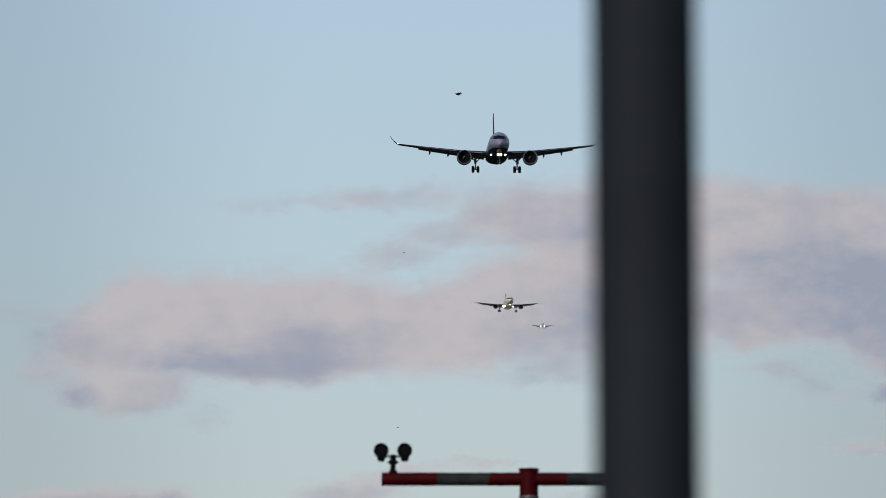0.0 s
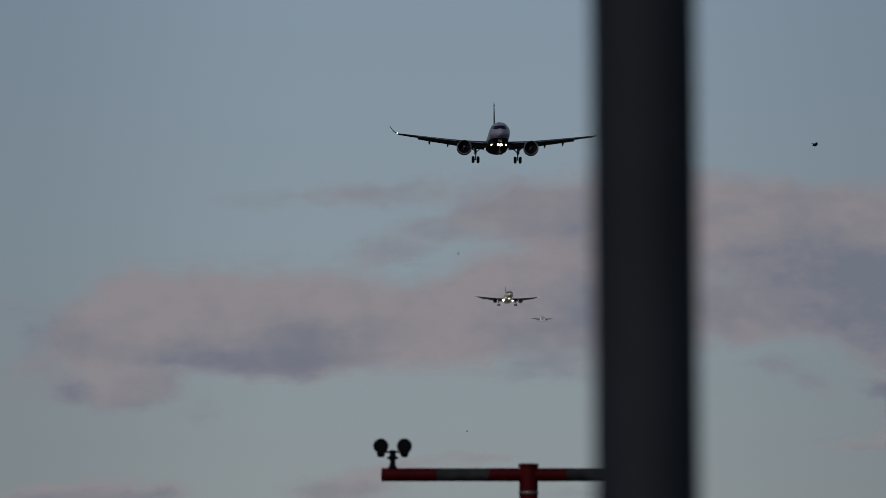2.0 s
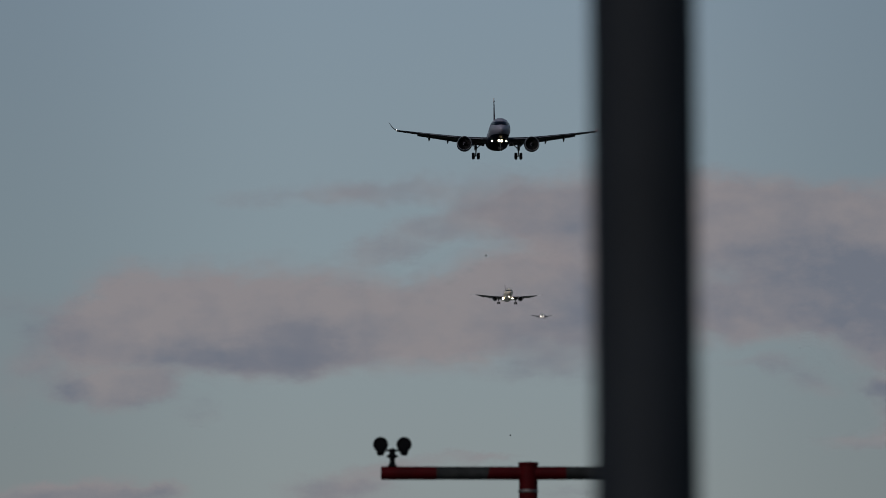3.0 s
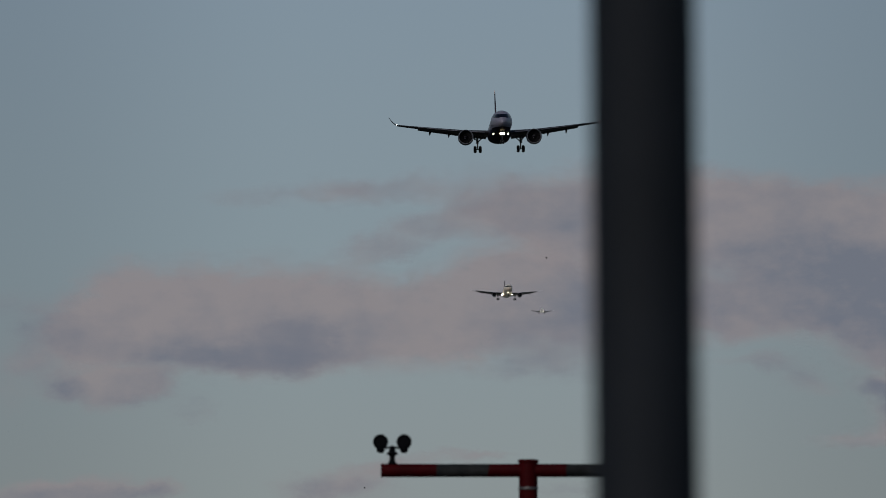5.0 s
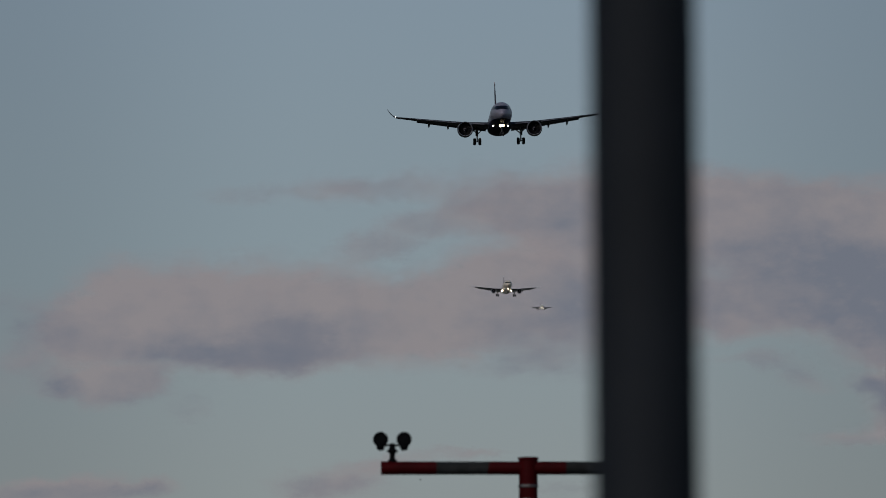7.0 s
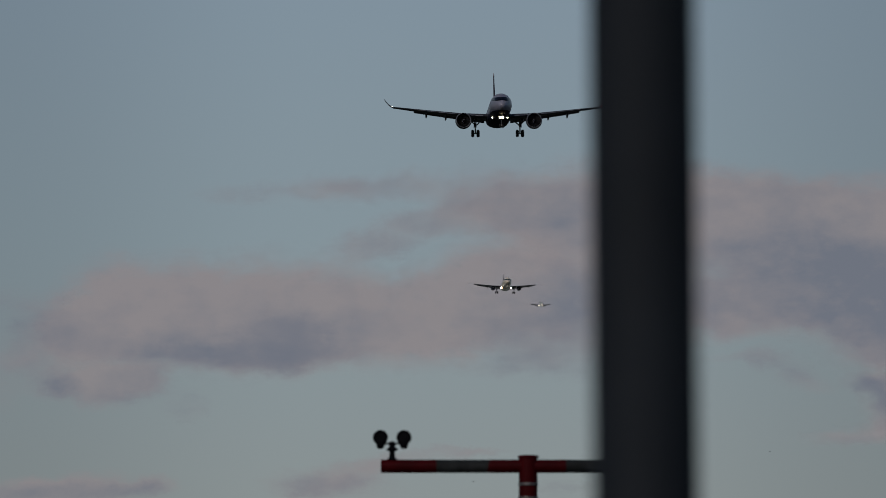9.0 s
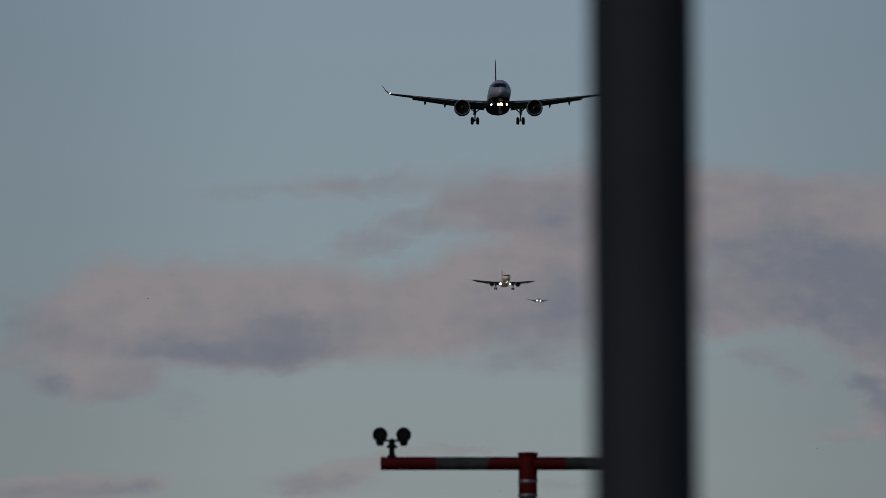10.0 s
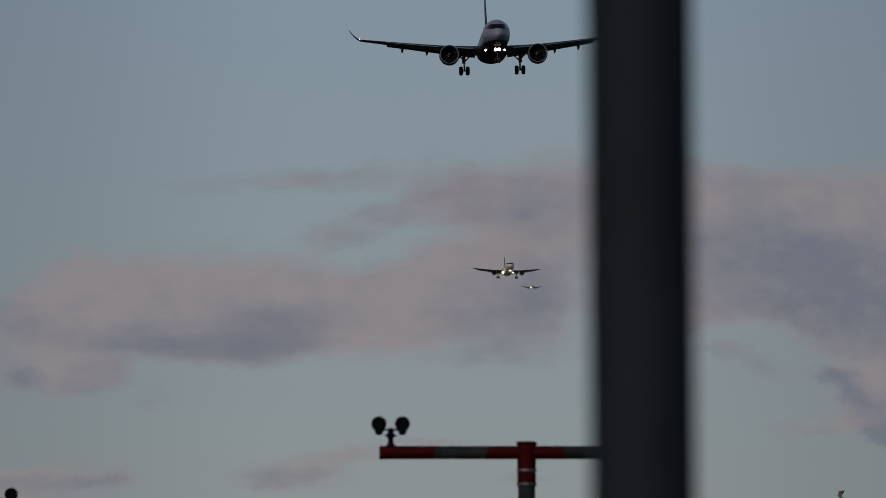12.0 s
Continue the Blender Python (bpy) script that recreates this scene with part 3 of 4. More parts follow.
    for s in (-1, 1):
        # tailplane
        bm = bmesh.new()
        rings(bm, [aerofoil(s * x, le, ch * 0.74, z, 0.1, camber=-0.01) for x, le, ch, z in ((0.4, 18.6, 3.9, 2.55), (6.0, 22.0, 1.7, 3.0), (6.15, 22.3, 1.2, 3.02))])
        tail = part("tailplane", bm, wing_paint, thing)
        bm = bmesh.new()
        rings(bm, [aerofoil(s * x, le, ch, z, 0.1) for x, le, ch, z in ((0.8, 21.6, 1.0, 2.56), (5.9, 23.2, 0.5, 2.98))])
        part("elevator", bm, wing_paint, tail)
        # wing
        bm = bmesh.new()
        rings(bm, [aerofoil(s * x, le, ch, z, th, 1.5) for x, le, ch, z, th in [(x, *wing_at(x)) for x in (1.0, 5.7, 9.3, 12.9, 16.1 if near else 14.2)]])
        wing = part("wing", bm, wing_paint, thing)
        bm = bmesh.new()
        if near:
            tip = ((16.08, 8.94, 1.6, 2.99, 0), (16.5, 9.4, 1.35, 3.22, 22), (16.95, 10.0, 1.05, 3.68, 42), (17.46, 10.75, 0.65, 4.45, 54))
        else:
            tip = ((14.18, 7.92, 2.1, 2.67, 0), (16.58, 9.2, 1.5, 3.08, 0), (16.9, 9.5, 1.2, 3.16, 10), (17.05, 9.8, 0.9, 3.24, 20))
        secs = []
        for x, le, ch, z, lean in tip:
            sec = aerofoil(0, le, ch, 0, 0.09) if near else aerofoil(0, le, ch, 0, 0.04, -6)
            c, q = math.cos(radians(lean)), math.sin(radians(lean))
            secs.append([Vector((s * (x - p.z * q), p.y, z + p.z * c)) for p in sec])
        rings(bm, secs)
        part("winglet", bm, wing_paint if near else PALE, wing, "upswept winglet" if near else "wingtip painted pale as if lit")
        bm = bmesh.new()
        bmesh.ops.create_uvsphere(bm, u_segments=10, v_segments=6, radius=0.075 if near else 0.1, matrix=Matrix.Translation((s * 16.24, 8.98, 3.08) if near else (s * 16.72, 9.25, 3.14)))
        lens, words = (NAV, "lit white wingtip light") if s < 0 else (NAV_RED, "lit red wingtip light")
        if style != "blended":
            lens, words = PANE, "dark wingtip light"
        part("wingtip_light", bm, lens, wing, words)
        for x0, x1, c0, c1 in ((2.0, 5.3, 1.2, 1.1), (6.3, 12.85, 1.0, 0.75)):
            bm = bmesh.new()
            secs = []
            for x, c in ((x0, c0), ((x0 + x1) / 2, (c0 + c1) / 2), (x1, c1)):
                le, ch, z, th = wing_at(x)
                secs.append(aerofoil(s * x, le + ch * 0.86, c, z - 0.012 * ch - 0.02, 0.15, 17))
            rings(bm, secs)
            part("flap", bm, wing_paint, wing, "lowered flap")
            bm = bmesh.new()
            secs = []
            for x in ((x0 + 0.4), (x0 + x1) / 2, x1):
                le, ch, z, th = wing_at(x)
                secs.append(aerofoil(s * x, le - 0.1, ch * 0.11, z - 0.05, 0.22, -8))
            rings(bm, secs)
            part("slat", bm, LIP if near else wing_paint, wing, "extended bare metal slat" if near else "extended slat")
        for x in (3.9, 7.95, 10.95):
            le, ch, z, th = wing_at(x)
            y0 = le + ch * 0.5
            bm = bmesh.new()
            secs = []
            for u, r in ((0, 0.03), (0.5, 0.16), (1.2, 0.23), (2.0, 0.22), (2.8, 0.13), (3.3, 0.03)):
                drop = 0.22 + 0.08 * u + max(0, u - 1.4) * 0.12
                secs.append([Vector((s * x + r * 0.75 * math.cos(2 * math.pi * i / 12), y0 + u * 0.85, z - drop + r * 1.35 * math.sin(2 * math.pi * i / 12))) for i in range(12)])
            rings(bm, secs)
            part("flap_track_fairing", bm, wing_paint, wing)
        # engine
        ex = s * (5.45 if near else 5.95)
        girth = 0.95 if near else 0.86
        bm = bmesh.new()
        lathe(bm, [(a, r * girth) for a, r in [(0.24, 1.255), (0.6, 1.29), (1.3, 1.315), (2.2, 1.21), (3.1, 1.03), (3.12, 1.0), (2.0, 1.02), (1.2, 1.06), (0.24, 1.08)]], 1, (ex, 0, 0), 40)
        engine = part("engine", bm, engine_paint, thing)
        bm = bmesh.new()
        lathe(bm, [(a, r * girth) for a, r in [(0.3, 1.075), (0.08, 1.1), (0.0, 1.14), (-0.03, 1.17), (0.0, 1.2), (0.08, 1.225), (0.26, 1.258)]], 1, (ex, 0, 0), 40)
        part("inlet_lip", bm, LIP, engine, "bare metal inlet lip")
        bm = bmesh.new()
        lathe(bm, [(a, r * girth) for a, r in [(0.95, 1.07), (0.97, 0.5), (0.98, 0.01)]], 1, (ex, 0, 0), 32)
        part("inlet_back", bm, DUCT, engine)
        bm = bmesh.new()
        for k in range(18):
            a = 2 * math.pi * k / 18
            quad = []
            for r, tw, w in ((0.3, 0.35, 0.09), (0.65, 0.8, 0.13), (1.05, 1.15, 0.15)):
                quad.append((r, tw, w))
            rows = []
            for r, tw, w in quad:
                c = Vector((ex + girth * r * math.cos(a), 0.8, girth * r * math.sin(a)))
                t = Vector((-math.sin(a), 0, math.cos(a)))
                d = t * (w * math.sin(tw)) + Vector((0, w * math.cos(tw), 0))
                rows.append((bm.verts.new(c - d), bm.verts.new(c + d)))
            for p, q in zip(rows, rows[1:]):
                bm.faces.new((p[0], p[1], q[1], q[0]))
        part("fan", bm, FAN, engine, "dark metal fan blades")
        bm = bmesh.new()
        lathe(bm, [(a, r * girth) for a, r in [(0.3, 0.005), (0.36, 0.1), (0.5, 0.2), (0.75, 0.3), (0.9, 0.31)]], 1, (ex, 0, 0), 24)
        part("spinner", bm, FAN, engine)
        bm = bmesh.new()
        for k in range(7):
            a0, a1 = 0.5 + 0.55 * k, 0.5 + 0.55 * (k + 1)
            q0, q1 = 0.06 + 0.028 * k, 0.06 + 0.028 * (k + 1)
            tube(bm, (ex + q0 * math.cos(a0), 0.325 + q0 * q0 * 4.0, q0 * math.sin(a0)), (ex + q1 * math.cos(a1), 0.325 + q1 * q1 * 4.0, q1 * math.sin(a1)), 0.022 + 0.004 * k, n=6)
        part("spinner_mark", bm, SKIN, engine, "white painted curl")
        bm = bmesh.new()
        lathe(bm, [(a, r * girth) for a, r in [(2.6, 0.66), (3.6, 0.56), (4.1, 0.42), (4.1, 0.3), (4.9, 0.03)]], 1, (ex, 0, 0), 24)
        part("exhaust_cone", bm, FAN, engine)
        bm = bmesh.new()
        rings(bm, [[Vector((ex + w * c, y, z)) for c, y, z in ((-1, y0, z0), (1, y0, z0), (1, y1, z0), (-1, y1, z0))]
                   for w, y0, y1, z0 in ((0.2, 0.9, 4.3, 1.0), (0.17, 2.4, 5.8, 1.3))])
        part("pylon", bm, engine_paint, engine, smooth=False)
        # main leg
        gx, gy = s * (3.45 if near else 3.95), 5.5
        bm = bmesh.new()
        tube(bm, (gx, gy, 0.9), (gx, gy, -0.55), 0.17, n=16)
        tube(bm, (gx, gy, -0.5), (gx, gy, -1.53), 0.11, n=16)
        leg = part("main_gear", bm, STRUT, thing)
        bm = bmesh.new()
        tube(bm, (gx - 0.62, gy, -1.5), (gx + 0.62, gy, -1.5), 0.08)
        part("axle", bm, STRUT, leg)
        bm = bmesh.new()
        tube(bm, (gx, gy + 0.02, -0.35), (gx - s * 1.15, gy + 0.1, 0.7), 0.085)
        tube(bm, (gx, gy, -0.2), (gx + s * 0.95, gy - 0.2, 0.72), 0.08)
        part("side_brace", bm, STRUT, leg)
        bm = bmesh.new()
        tube(bm, (gx, gy - 0.1, -0.55), (gx, gy - 0.42, -1.0), 0.045)
        tube(bm, (gx, gy - 0.42, -1.0), (gx, gy - 0.1, -1.45), 0.045)
        part("torque_link", bm, STRUT, leg)
        bm = bmesh.new()
        box(bm, (gx + s * 0.22 - 0.03, gy - 0.45, -0.55), (gx + s * 0.22 + 0.03, gy + 0.45, 0.55))
        part("gear_door", bm, wing_paint, leg, "open gear door")
        bm = bmesh.new()
        rings(bm, [[Vector((gx + s * u, gy + v, z)) for u, v, z in ((0.55, -0.35, 0.45 + d), (0.95, -0.35, 0.72 + d), (0.95, 0.35, 0.72 + d), (0.55, 0.35, 0.45 + d))] for d in (0, 0.05)])
        part("hinged_flap", bm, wing_paint, leg)
        for k in (-1, 1):
            cx = gx + k * 0.41
            bm = bmesh.new()
            lathe(bm, [(-0.21, 0.3), (-0.235, 0.42), (-0.2, 0.5), (-0.11, 0.565), (0.11, 0.565), (0.2, 0.5), (0.235, 0.42), (0.21, 0.3)], 0, (cx, gy, -1.5), 24)
            tyre = part("tyre", bm, RUBBER, leg)
            bm = bmesh.new()
            lathe(bm, [(-0.16, 0.01), (-0.13, 0.2), (-0.18, 0.31), (0.18, 0.31), (0.13, 0.2), (0.16, 0.01)], 0, (cx, gy, -1.5), 18)
            part("wheel_hub", bm, STRUT, leg)
        # wing root lamp
        bm = bmesh.new()
        lx = s * (1.17 if near else 2.25)
        r = 0.125 if near else 0.34 - 0.08 * s
        ly = -4.0 if near else 0.15
        lathe(bm, [(0.0, 0.004), (0.015, r * 0.7), (0.06, r), (0.1, r)] if near else [(-0.5, 0.004), (-0.42, r * 0.6), (-0.2, r * 0.92), (0.08, r)], 1, (lx, ly, -0.03 if near else 0.0), 16)
        lamp = part("landing_light", bm, LANDING if near else FAR_LIGHT, thing, "lit landing light")
        bm = bmesh.new()
        lz = -0.03 if near else 0.0
        lathe(bm, [(0.05, r * 1.02), (0.09, r * 1.15), (0.5, r * 1.1), (1.1, r * 0.8), (1.6, 0.02)], 1, (lx, ly, lz), 16)
        part("lamp_housing", bm, belly_paint, lamp, "painted lamp housing")
    # nose leg
    ny = -9.6
    bm = bmesh.new()
    tube(bm, (0, ny, 0.0), (0, ny, -1.15), 0.1, n=14)
    tube(bm, (0, ny, -1.1), (0, ny, -1.95), 0.06, n=14)
    tube(bm, (0, ny + 0.05, -0.9), (0, ny + 1.2, -0.2), 0.05)
    leg = part("nose_gear", bm, STRUT, thing)
    bm = bmesh.new()
    tube(bm, (-0.3, ny, -1.9), (0.3, ny, -1.9), 0.05)
    part("axle", bm, STRUT, leg)
    for k in (-1, 1):
        bm = bmesh.new()
        lathe(bm, [(-0.1, 0.18), (-0.11, 0.25), (-0.08, 0.33), (-0.03, 0.355), (0.03, 0.355), (0.08, 0.33), (0.11, 0.25), (0.1, 0.18)], 0, (k * 0.24, ny, -1.9), 20)
        part("tyre", bm, RUBBER, leg)
        bm = bmesh.new()
        lathe(bm, [(-0.08, 0.01), (-0.08, 0.19), (0.08, 0.19), (0.08, 0.01)], 0, (k * 0.24, ny, -1.9), 16)
        part("wheel_hub", bm, STRUT, leg)
        bm = bmesh.new()
        box(bm, (k * 0.42 - 0.025, ny - 0.7, -0.95), (k * 0.42 + 0.025, ny + 0.7, -0.2))
        part("gear_door", bm, belly_paint, leg, "open gear door")
        r, lz = (0.21, -0.62) if near else (0.11, -0.5)
        bm = bmesh.new()
        lathe(bm, [(-0.26, 0.004), (-0.25, r * 0.7), (-0.2, r), (-0.1, r * 0.8), (-0.06, 0.01)], 1, (k * 0.22, ny, lz), 16)
        lamp = part("taxi_light", bm, TAXI if near else FAR_LIGHT, leg, "lit taxi light")
        bm = bmesh.new()
        lathe(bm, [(-0.06, 0.02), (-0.1, r * 1.02), (-0.42, r * 1.06), (-0.42, r * 1.01), (-0.2, r * 1.01)], 1, (k * 0.22, ny, lz), 16)
        part("lamp_hood", bm, DUCT, lamp)
    return tagged(thing, label, "airliner", "airliners on approach")


jet = airliner((SKIN, NACELLE, FIN_PLUM, BELLY_SHADE), "white twin-engine airliner landing with lights on and winglets upswept", "blended")
second_jet = airliner((SUN_CREAM, WING_GREY, FIN_PLUM, SUN_CREAM), "farther twin-engine airliner in sun-warmed cream with bright landing lights", "plain")
third_jet = airliner((WHITE_COAT, WING_GREY, WING_GREY, WHITE_COAT), "tiny distant airliner showing two landing lights", "plain")
third_jet.scale = (0.363, 0.363, 0.363)


# ---- birds ----
def bird(span, label, coat=FEATHER):
    """A crow-like bird flying along +x: body, tail, beak, two wings hinged at the shoulder."""
    thing = empty("bird")
    k = span
    bm = bmesh.new()
    secs = []
    for x, r, z in ((-0.2, 0.018, 0.0), (-0.12, 0.06, -0.01), (0.0, 0.088, -0.02), (0.1, 0.075, -0.012), (0.16, 0.046, 0.008), (0.2, 0.04, 0.018), (0.235, 0.03, 0.018), (0.255, 0.01, 0.014)):
        secs.append([Vector((x * k, r * k * math.cos(2 * math.pi * i / 12), (z + r * math.sin(2 * math.pi * i / 12)) * k)) for i in range(12)])
    rings(bm, secs)
    part("body", bm, coat, thing)
    bm = bmesh.new()
    tube(bm, (0.25 * k, 0, 0.014 * k), (0.305 * k, 0, 0.006 * k), 0.011 * k, 0.002 * k, 6)
    part("beak", bm, coat, thing)
    bm = bmesh.new()
    rings(bm, [[Vector((x * k, y * w * k, (0.008 + d) * k)) for y, d in ((-1, 0), (1, 0), (1, 0.006), (-1, 0.006))] for x, w in ((-0.15, 0.02), (-0.25, 0.045), (-0.33, 0.06), (-0.345, 0.04))])
    part("tail", bm, coat, thing)
    wings = []
    for s in (-1, 1):
        bm = bmesh.new()
        secs = []
        for y, x0, x1, z in ((0.02, 0.12, -0.09, 0.0), (0.14, 0.15, -0.10, 0.012), (0.26, 0.16, -0.11, 0.016), (0.38, 0.1, -0.12, 0.012), (0.46, 0.02, -0.12, 0.004), (0.5, -0.06, -0.11, 0.0)):
            secs.append([Vector((x * k, s * y * k, (z + d) * k)) for x, d in ((x0, 0), ((x0 + x1) / 2, 0.012), (x1, 0.002), ((x0 + x1) / 2, 0.004))])
        rings(bm, secs)
        w = part("wing", bm, coat, thing)
        w.location = (0, s * 0.03 * k, 0.03 * k)
        wings.append(w)
    return tagged(thing, label, "bird", "birds"), wings


crow, crow_wings = bird(0.85, "black crow-like bird crossing above the airliners")
specks = [bird(0.62, "small dark bird far off over the clouds") for _ in range(5)]
low_bird, low_wings = bird(0.75, "grey bird flying low with raised wings", GREY_FEATHER)


# ---- what moves ----
def motions():
    walk(jet, [
        (0, pose(8.99, 1622.53, 119.28, -1.8, 0.25, 1.58)),
        (0.5, pose(8.96, 1618.36, 119.14, -1.8, 0.49, 1.65)),
        (1, pose(8.94, 1614.22, 118.98, -1.8, 0.49, 1.61)),
        (1.5, pose(8.96, 1608.72, 118.91, -1.8, 0.49, 1.56)),
        (2, pose(8.99, 1603.26, 118.76, -1.8, 0.58, 1.54)),
        (2.5, pose(8.98, 1596.50, 118.41, -1.8, 0.58, 1.53)),
        (3, pose(9.03, 1588.46, 118.06, -1.8, 0.14, 1.60)),
        (5, pose(9.19, 1566.10, 117.13, -1.8, -1.09, 1.49)),
        (5.5, pose(9.19, 1563.50, 117.17, -1.8, -1.18, 1.42)),
        (6, pose(9.18, 1560.92, 117.17, -1.8, -1.23, 1.40)),
        (6.5, pose(9.14, 1557.05, 117.12, -1.8, -1.27, 1.37)),
        (7, pose(9.05, 1546.87, 116.60, -1.8, -1.17, 1.40)),
        (9, pose(8.74, 1515.88, 115.27, -1.8, -0.18, 1.77)),
        (9.5, pose(8.68, 1506.22, 114.82, -1.8, -0.27, 1.73)),
        (9.7, pose(8.65, 1499.07, 114.31, -1.8, -0.23, 1.59)),
        (10, pose(8.51, 1480.26, 114.14, -1.8, 0.00, 0.94)),
        (10.3, pose(8.57, 1435.37, 111.29, -1.8, -1.52, 0.57)),
        (10.5, pose(8.59, 1408.68, 109.59, -1.8, -1.62, 0.45)),
        (10.7, pose(8.38, 1372.93, 107.18, -1.8, -1.66, 0.65)),
        (11, pose(7.71, 1334.21, 105.09, -1.8, -0.48, 1.24)),
        (11.3, pose(6.98, 1293.13, 103.55, -1.8, 0.39, 1.37)),
        (11.5, pose(6.65, 1262.88, 102.48, -1.8, 1.15, 2.06)),
        (11.7, pose(6.67, 1238.09, 100.93, -1.8, 0.19, 2.23)),
        (12, pose(6.51, 1210.40, 98.93, -1.8, -1.28, 2.14)),
    ])
    walk(second_jet, [
        (0, pose(30.80, 4632.49, 266.89, -4.2, 0.6, 3.00)),
        (0.5, pose(30.77, 4628.31, 266.92, -4.2, 0.6, 3.02)),
        (1, pose(30.74, 4624.17, 266.76, -4.2, 0.6, 3.04)),
        (1.5, pose(30.71, 4618.67, 266.55, -4.2, 0.6, 3.06)),
        (2, pose(30.62, 4613.20, 266.55, -4.2, 0.6, 3.08)),
        (2.5, pose(30.57, 4606.42, 266.35, -4.2, 0.6, 3.11)),
        (3, pose(30.57, 4598.39, 265.83, -4.2, 0.6, 3.13)),
        (5, pose(30.16, 4576.01, 265.14, -4.2, 0.6, 3.21)),
        (5.5, pose(30.06, 4573.40, 265.31, -4.2, 0.6, 3.23)),
        (6, pose(30.05, 4570.81, 265.29, -4.2, 0.6, 3.25)),
        (6.5, pose(29.89, 4566.95, 265.17, -4.2, 0.6, 3.27)),
        (7, pose(29.77, 4556.76, 264.68, -4.2, 0.6, 3.29)),
        (9, pose(29.36, 4525.76, 263.40, -4.2, 0.6, 3.38)),
        (9.5, pose(29.30, 4516.11, 262.90, -4.2, 0.6, 3.40)),
        (10, pose(28.79, 4490.16, 261.88, -4.2, 0.6, 3.52)),
        (10.5, pose(28.74, 4418.49, 258.51, -4.2, 0.6, 3.64)),
        (11, pose(28.35, 4344.01, 253.94, -4.2, 0.6, 3.76)),
        (11.5, pose(27.91, 4272.78, 249.58, -4.2, 0.6, 3.88)),
        (12, pose(28.85, 4220.26, 246.49, -4.2, 0.6, 4.00)),
    ])
    walk(third_jet, [
        (0, pose(48.46, 4792.85, 266.28, -4.2, 0.6, 2.00)),
        (0.5, pose(48.45, 4791.31, 266.61, -4.2, 0.6, 2.06)),
        (1, pose(48.43, 4789.78, 266.85, -4.2, 0.6, 2.13)),
        (1.5, pose(48.41, 4787.78, 266.91, -4.2, 0.6, 2.19)),
        (2, pose(48.53, 4785.77, 267.18, -4.2, 0.6, 2.25)),
        (2.5, pose(48.59, 4783.29, 267.35, -4.2, 0.6, 2.32)),
        (3, pose(48.42, 4780.35, 267.49, -4.2, 0.6, 2.38)),
        (5, pose(48.26, 4772.17, 268.07, -4.2, 0.6, 2.63)),
        (5.5, pose(48.25, 4771.23, 268.02, -4.2, 0.6, 2.69)),
        (6, pose(48.24, 4770.27, 268.24, -4.2, 0.6, 2.76)),
        (6.5, pose(48.11, 4768.85, 268.55, -4.2, 0.6, 2.82)),
        (7, pose(48.02, 4765.16, 268.29, -4.2, 0.6, 2.88)),
        (9, pose(47.53, 4753.88, 268.15, -4.2, 0.6, 3.14)),
        (9.5, pose(47.41, 4750.35, 268.28, -4.2, 0.6, 3.20)),
        (10, pose(46.61, 4740.90, 268.26, -4.2, 0.6, 3.56)),
        (10.5, pose(45.97, 4714.86, 267.45, -4.2, 0.6, 3.92)),
        (11, pose(45.36, 4687.81, 265.95, -4.2, 0.6, 4.28)),
        (11.5, pose(44.41, 4661.90, 265.02, -4.2, 0.6, 4.64)),
        (12, pose(43.08, 4642.84, 263.81, -4.2, 0.6, 5.00)),
    ])
    for vapour, drift in CLOUDS:
        y, z = vapour.location.y, vapour.location.z
        walk(vapour, [(t, pose(dx, y, z + dz)) for t, dx, dz in drift])
    walk(crow, [
        (0, pose(0.93, 598.21, 48.90, 0, -4, 20)),
        (0.3, pose(4.27, 598.22, 48.62, 0, -4, 20)),
        (0.5, pose(6.68, 598.24, 48.46, 0, -4, 20)),
        (0.8, pose(9.40, 598.26, 48.19, 0, -4, 20)),
        (1.5, pose(16.83, 598.34, 46.93, 0, -4, 20)),
        (2, pose(22.67, 598.43, 45.53, 0, -4, 20)),
        (2.4, pose(26.05, 598.51, 44.33, 0, -4, 20)),
        (3.2, pose(33.63, 598.66, 41.88, 0, -4, 20)),
        (12, pose(117.70, 599.42, 28.97, 0, -4, 20)),
    ])
    for s, wing in zip((-1, 1), crow_wings):
        rows = []
        for i in range(0, 33):
            beat = (-6, 26, 42, 58, 18, -26, -34, -22)[i % 8] * (1.0 if i < 10 else 0.25)
            rows.append((i * 0.1, pose(0, s * 0.0255, 0.04, s * (8 + beat))))
        rows.append((12.0, pose(0, s * 0.0255, 0.04, s * 10)))
        walk(wing, rows)
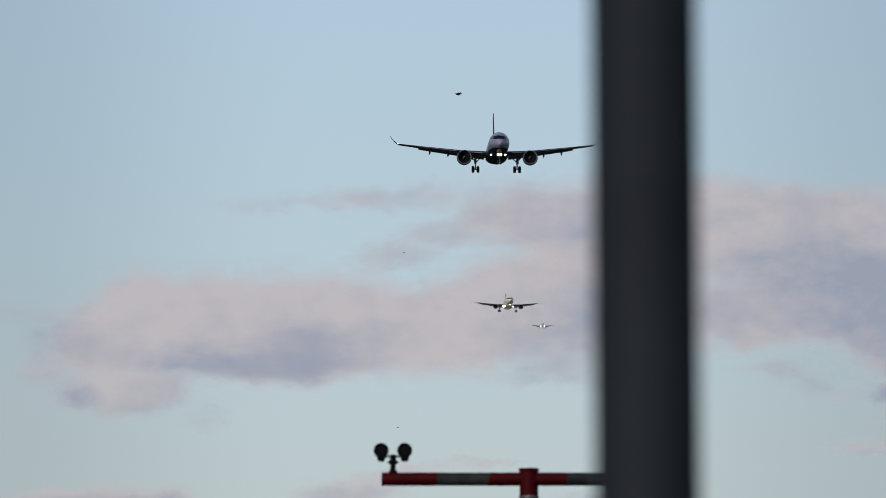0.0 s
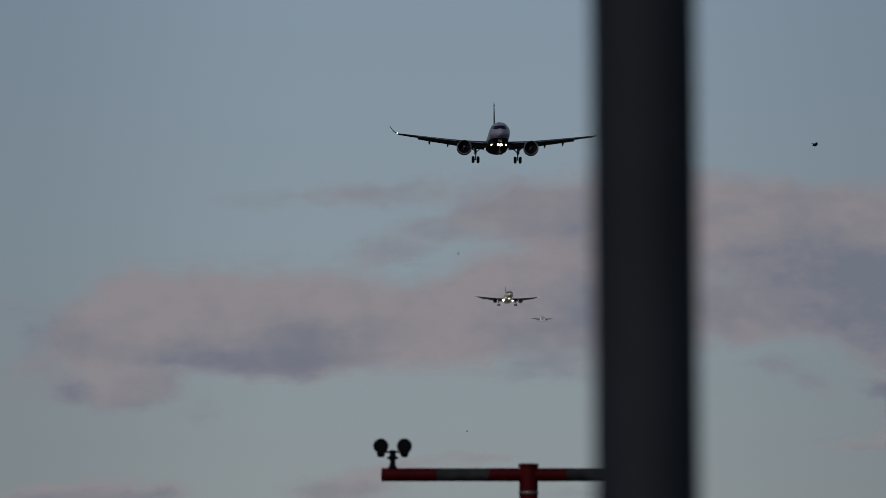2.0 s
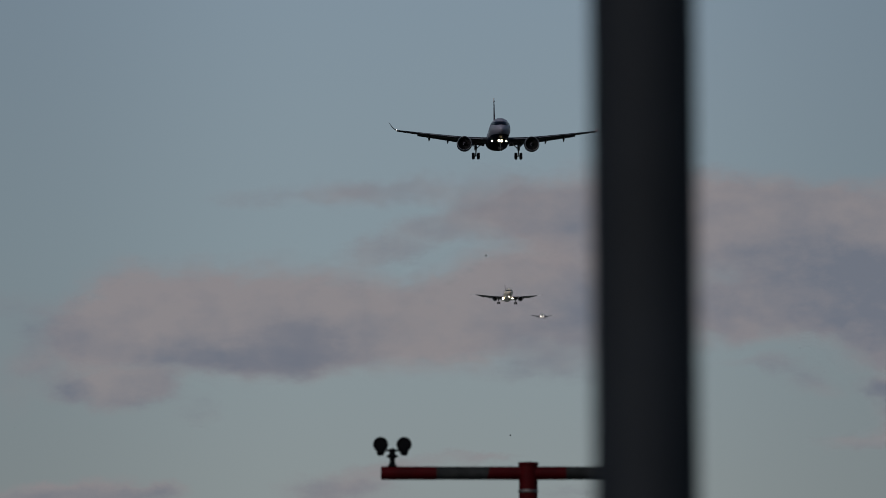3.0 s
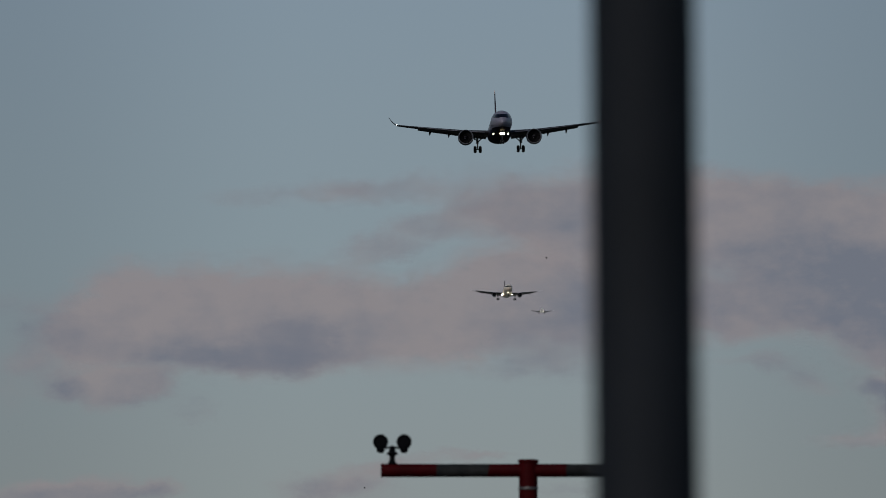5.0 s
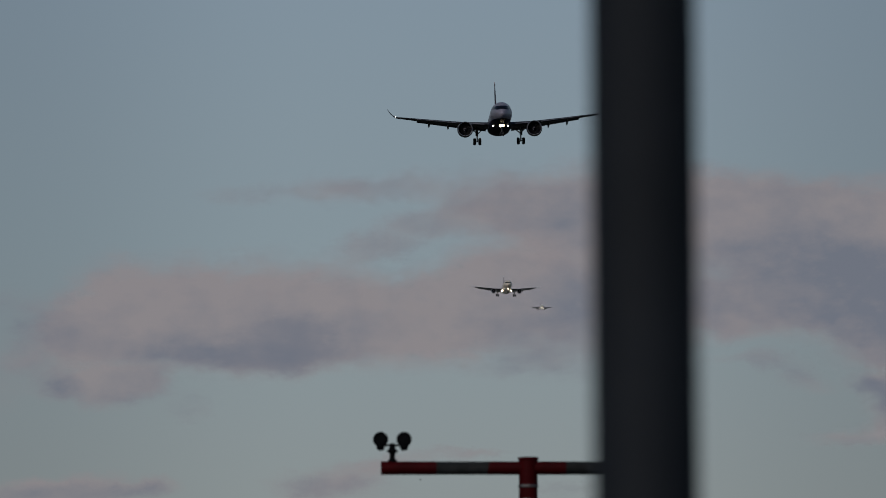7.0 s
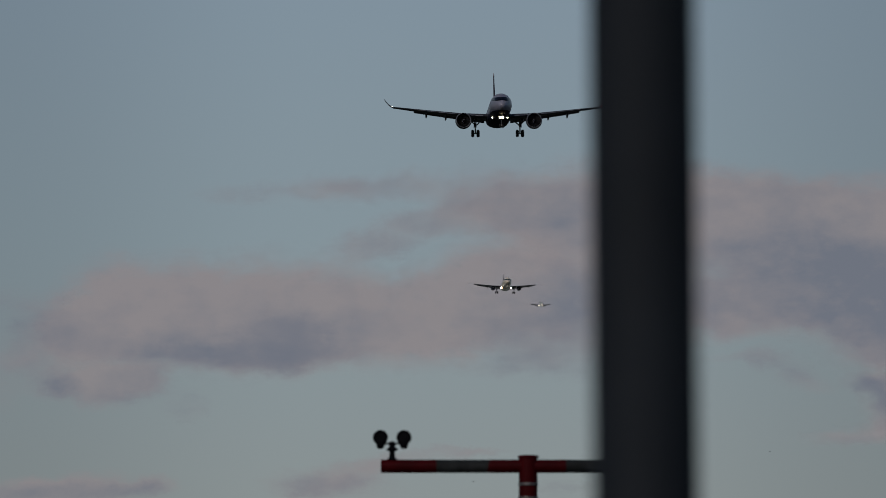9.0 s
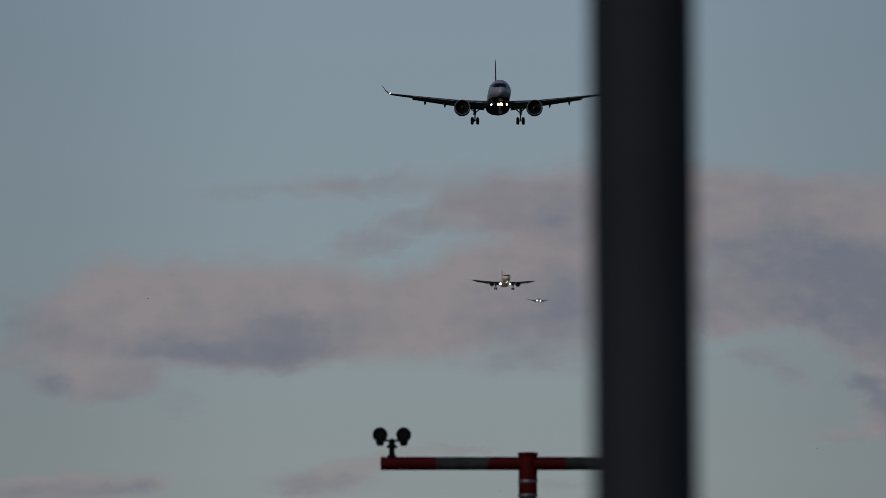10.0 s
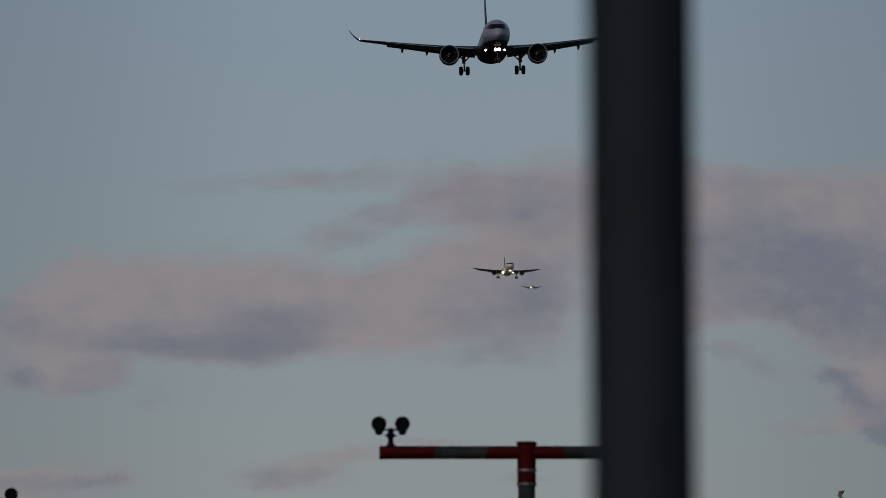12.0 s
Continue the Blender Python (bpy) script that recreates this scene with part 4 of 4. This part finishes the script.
    paths = [
        [
            (0, pose(-7.13, 1796.47, 114.42, 0, 0, 20)),
            (1.5, pose(0.31, 1796.51, 113.80, 0, 0, 20)),
            (2.5, pose(5.35, 1796.56, 112.95, 0, 0, 20)),
            (5.5, pose(21.89, 1796.66, 111.35, 0, 0, 20)),
            (6.5, pose(27.36, 1796.73, 110.19, 0, 0, 20)),
            (8.8, pose(33.79, 1796.79, 109.22, 0, 0, 20)),
            (12, pose(40.22, 1796.96, 106.17, 0, 0, 20)),
        ],
        [
            (0, pose(-8.26, 1798.48, 82.47, 0, 0, 0)),
            (1.5, pose(0.83, 1798.54, 81.44, 0, 0, 0)),
            (3, pose(12.39, 1798.62, 79.93, 0, 0, 0)),
            (5, pose(28.60, 1798.73, 78.01, 0, 0, 0)),
            (8.8, pose(58.16, 1798.86, 75.72, 0, 0, 0)),
            (9.6, pose(65.08, 1798.84, 75.83, 0, 0, 0)),
            (12, pose(85.66, 1798.91, 73.70, 0, 0, 0)),
        ],
        [
            (0, pose(-39.65, 1799.93, 59.49, 0, 0, -15)),
            (4.8, pose(-15.28, 1799.29, 69.09, 0, 0, -15)),
            (5.5, pose(-11.57, 1799.17, 70.95, 0, 0, -15)),
            (8.8, pose(4.67, 1799.18, 70.46, 0, 0, -15)),
            (9.5, pose(8.08, 1799.26, 69.21, 0, 0, -15)),
            (12, pose(20.60, 1799.52, 63.91, 0, 0, -15)),
        ],
        [
            (0, pose(-731.52, 1798.11, 88.34, 0, 0, 10)),
            (9.6, pose(-80.83, 1797.22, 102.32, 0, 0, 10)),
            (10.1, pose(-46.81, 1797.16, 103.22, 0, 0, 10)),
            (10.3, pose(-32.65, 1797.20, 102.62, 0, 0, 10)),
            (10.5, pose(-18.59, 1797.15, 103.26, 0, 0, 10)),
            (10.7, pose(-5.46, 1796.87, 107.86, 0, 0, 10)),
            (11.2, pose(28.77, 1796.17, 119.24, 0, 0, 10)),
            (11.6, pose(53.60, 1794.88, 140.50, 0, 0, 10)),
            (12, pose(80.49, 1793.47, 163.89, 0, 0, 10)),
        ],
        [
            (0, pose(-473.36, 1803.31, 5.90, 0, 0, 30)),
            (10, pose(15.24, 1799.89, 58.69, 0, 0, 30)),
            (10.5, pose(40.07, 1799.21, 69.55, 0, 0, 30)),
            (10.9, pose(60.03, 1799.31, 67.62, 0, 0, 30)),
            (11.3, pose(79.18, 1799.34, 66.88, 0, 0, 30)),
            (12, pose(112.51, 1799.44, 64.94, 0, 0, 30)),
        ],
    ]
    for (speck, wings), rows in zip(specks, paths):
        walk(speck, rows)
        for s, wing in zip((-1, 1), wings):
            walk(wing, [(i * 0.2, pose(0, s * 0.0186, 0.0186, s * (10 + 30 * math.sin(2.6 * i)))) for i in range(61)])
    walk(low_bird, [
        (0, pose(66.11, 520.02, 17.80, 0, -12, 205)),
        (10, pose(33.34, 519.86, 19.95, 0, -12, 205)),
        (11.3, pose(25.02, 519.86, 19.79, 0, -12, 205)),
        (11.7, pose(22.89, 519.84, 20.04, 0, -12, 205)),
        (12, pose(21.08, 519.84, 20.00, 0, -12, 205)),
    ])
    for s, wing in zip((-1, 1), low_wings):
        walk(wing, [(i * 0.25, pose(0, s * 0.0225, 0.0225, s * (28 + 30 * math.cos(1.9 * (48 - i))))) for i in range(49)])


motions()
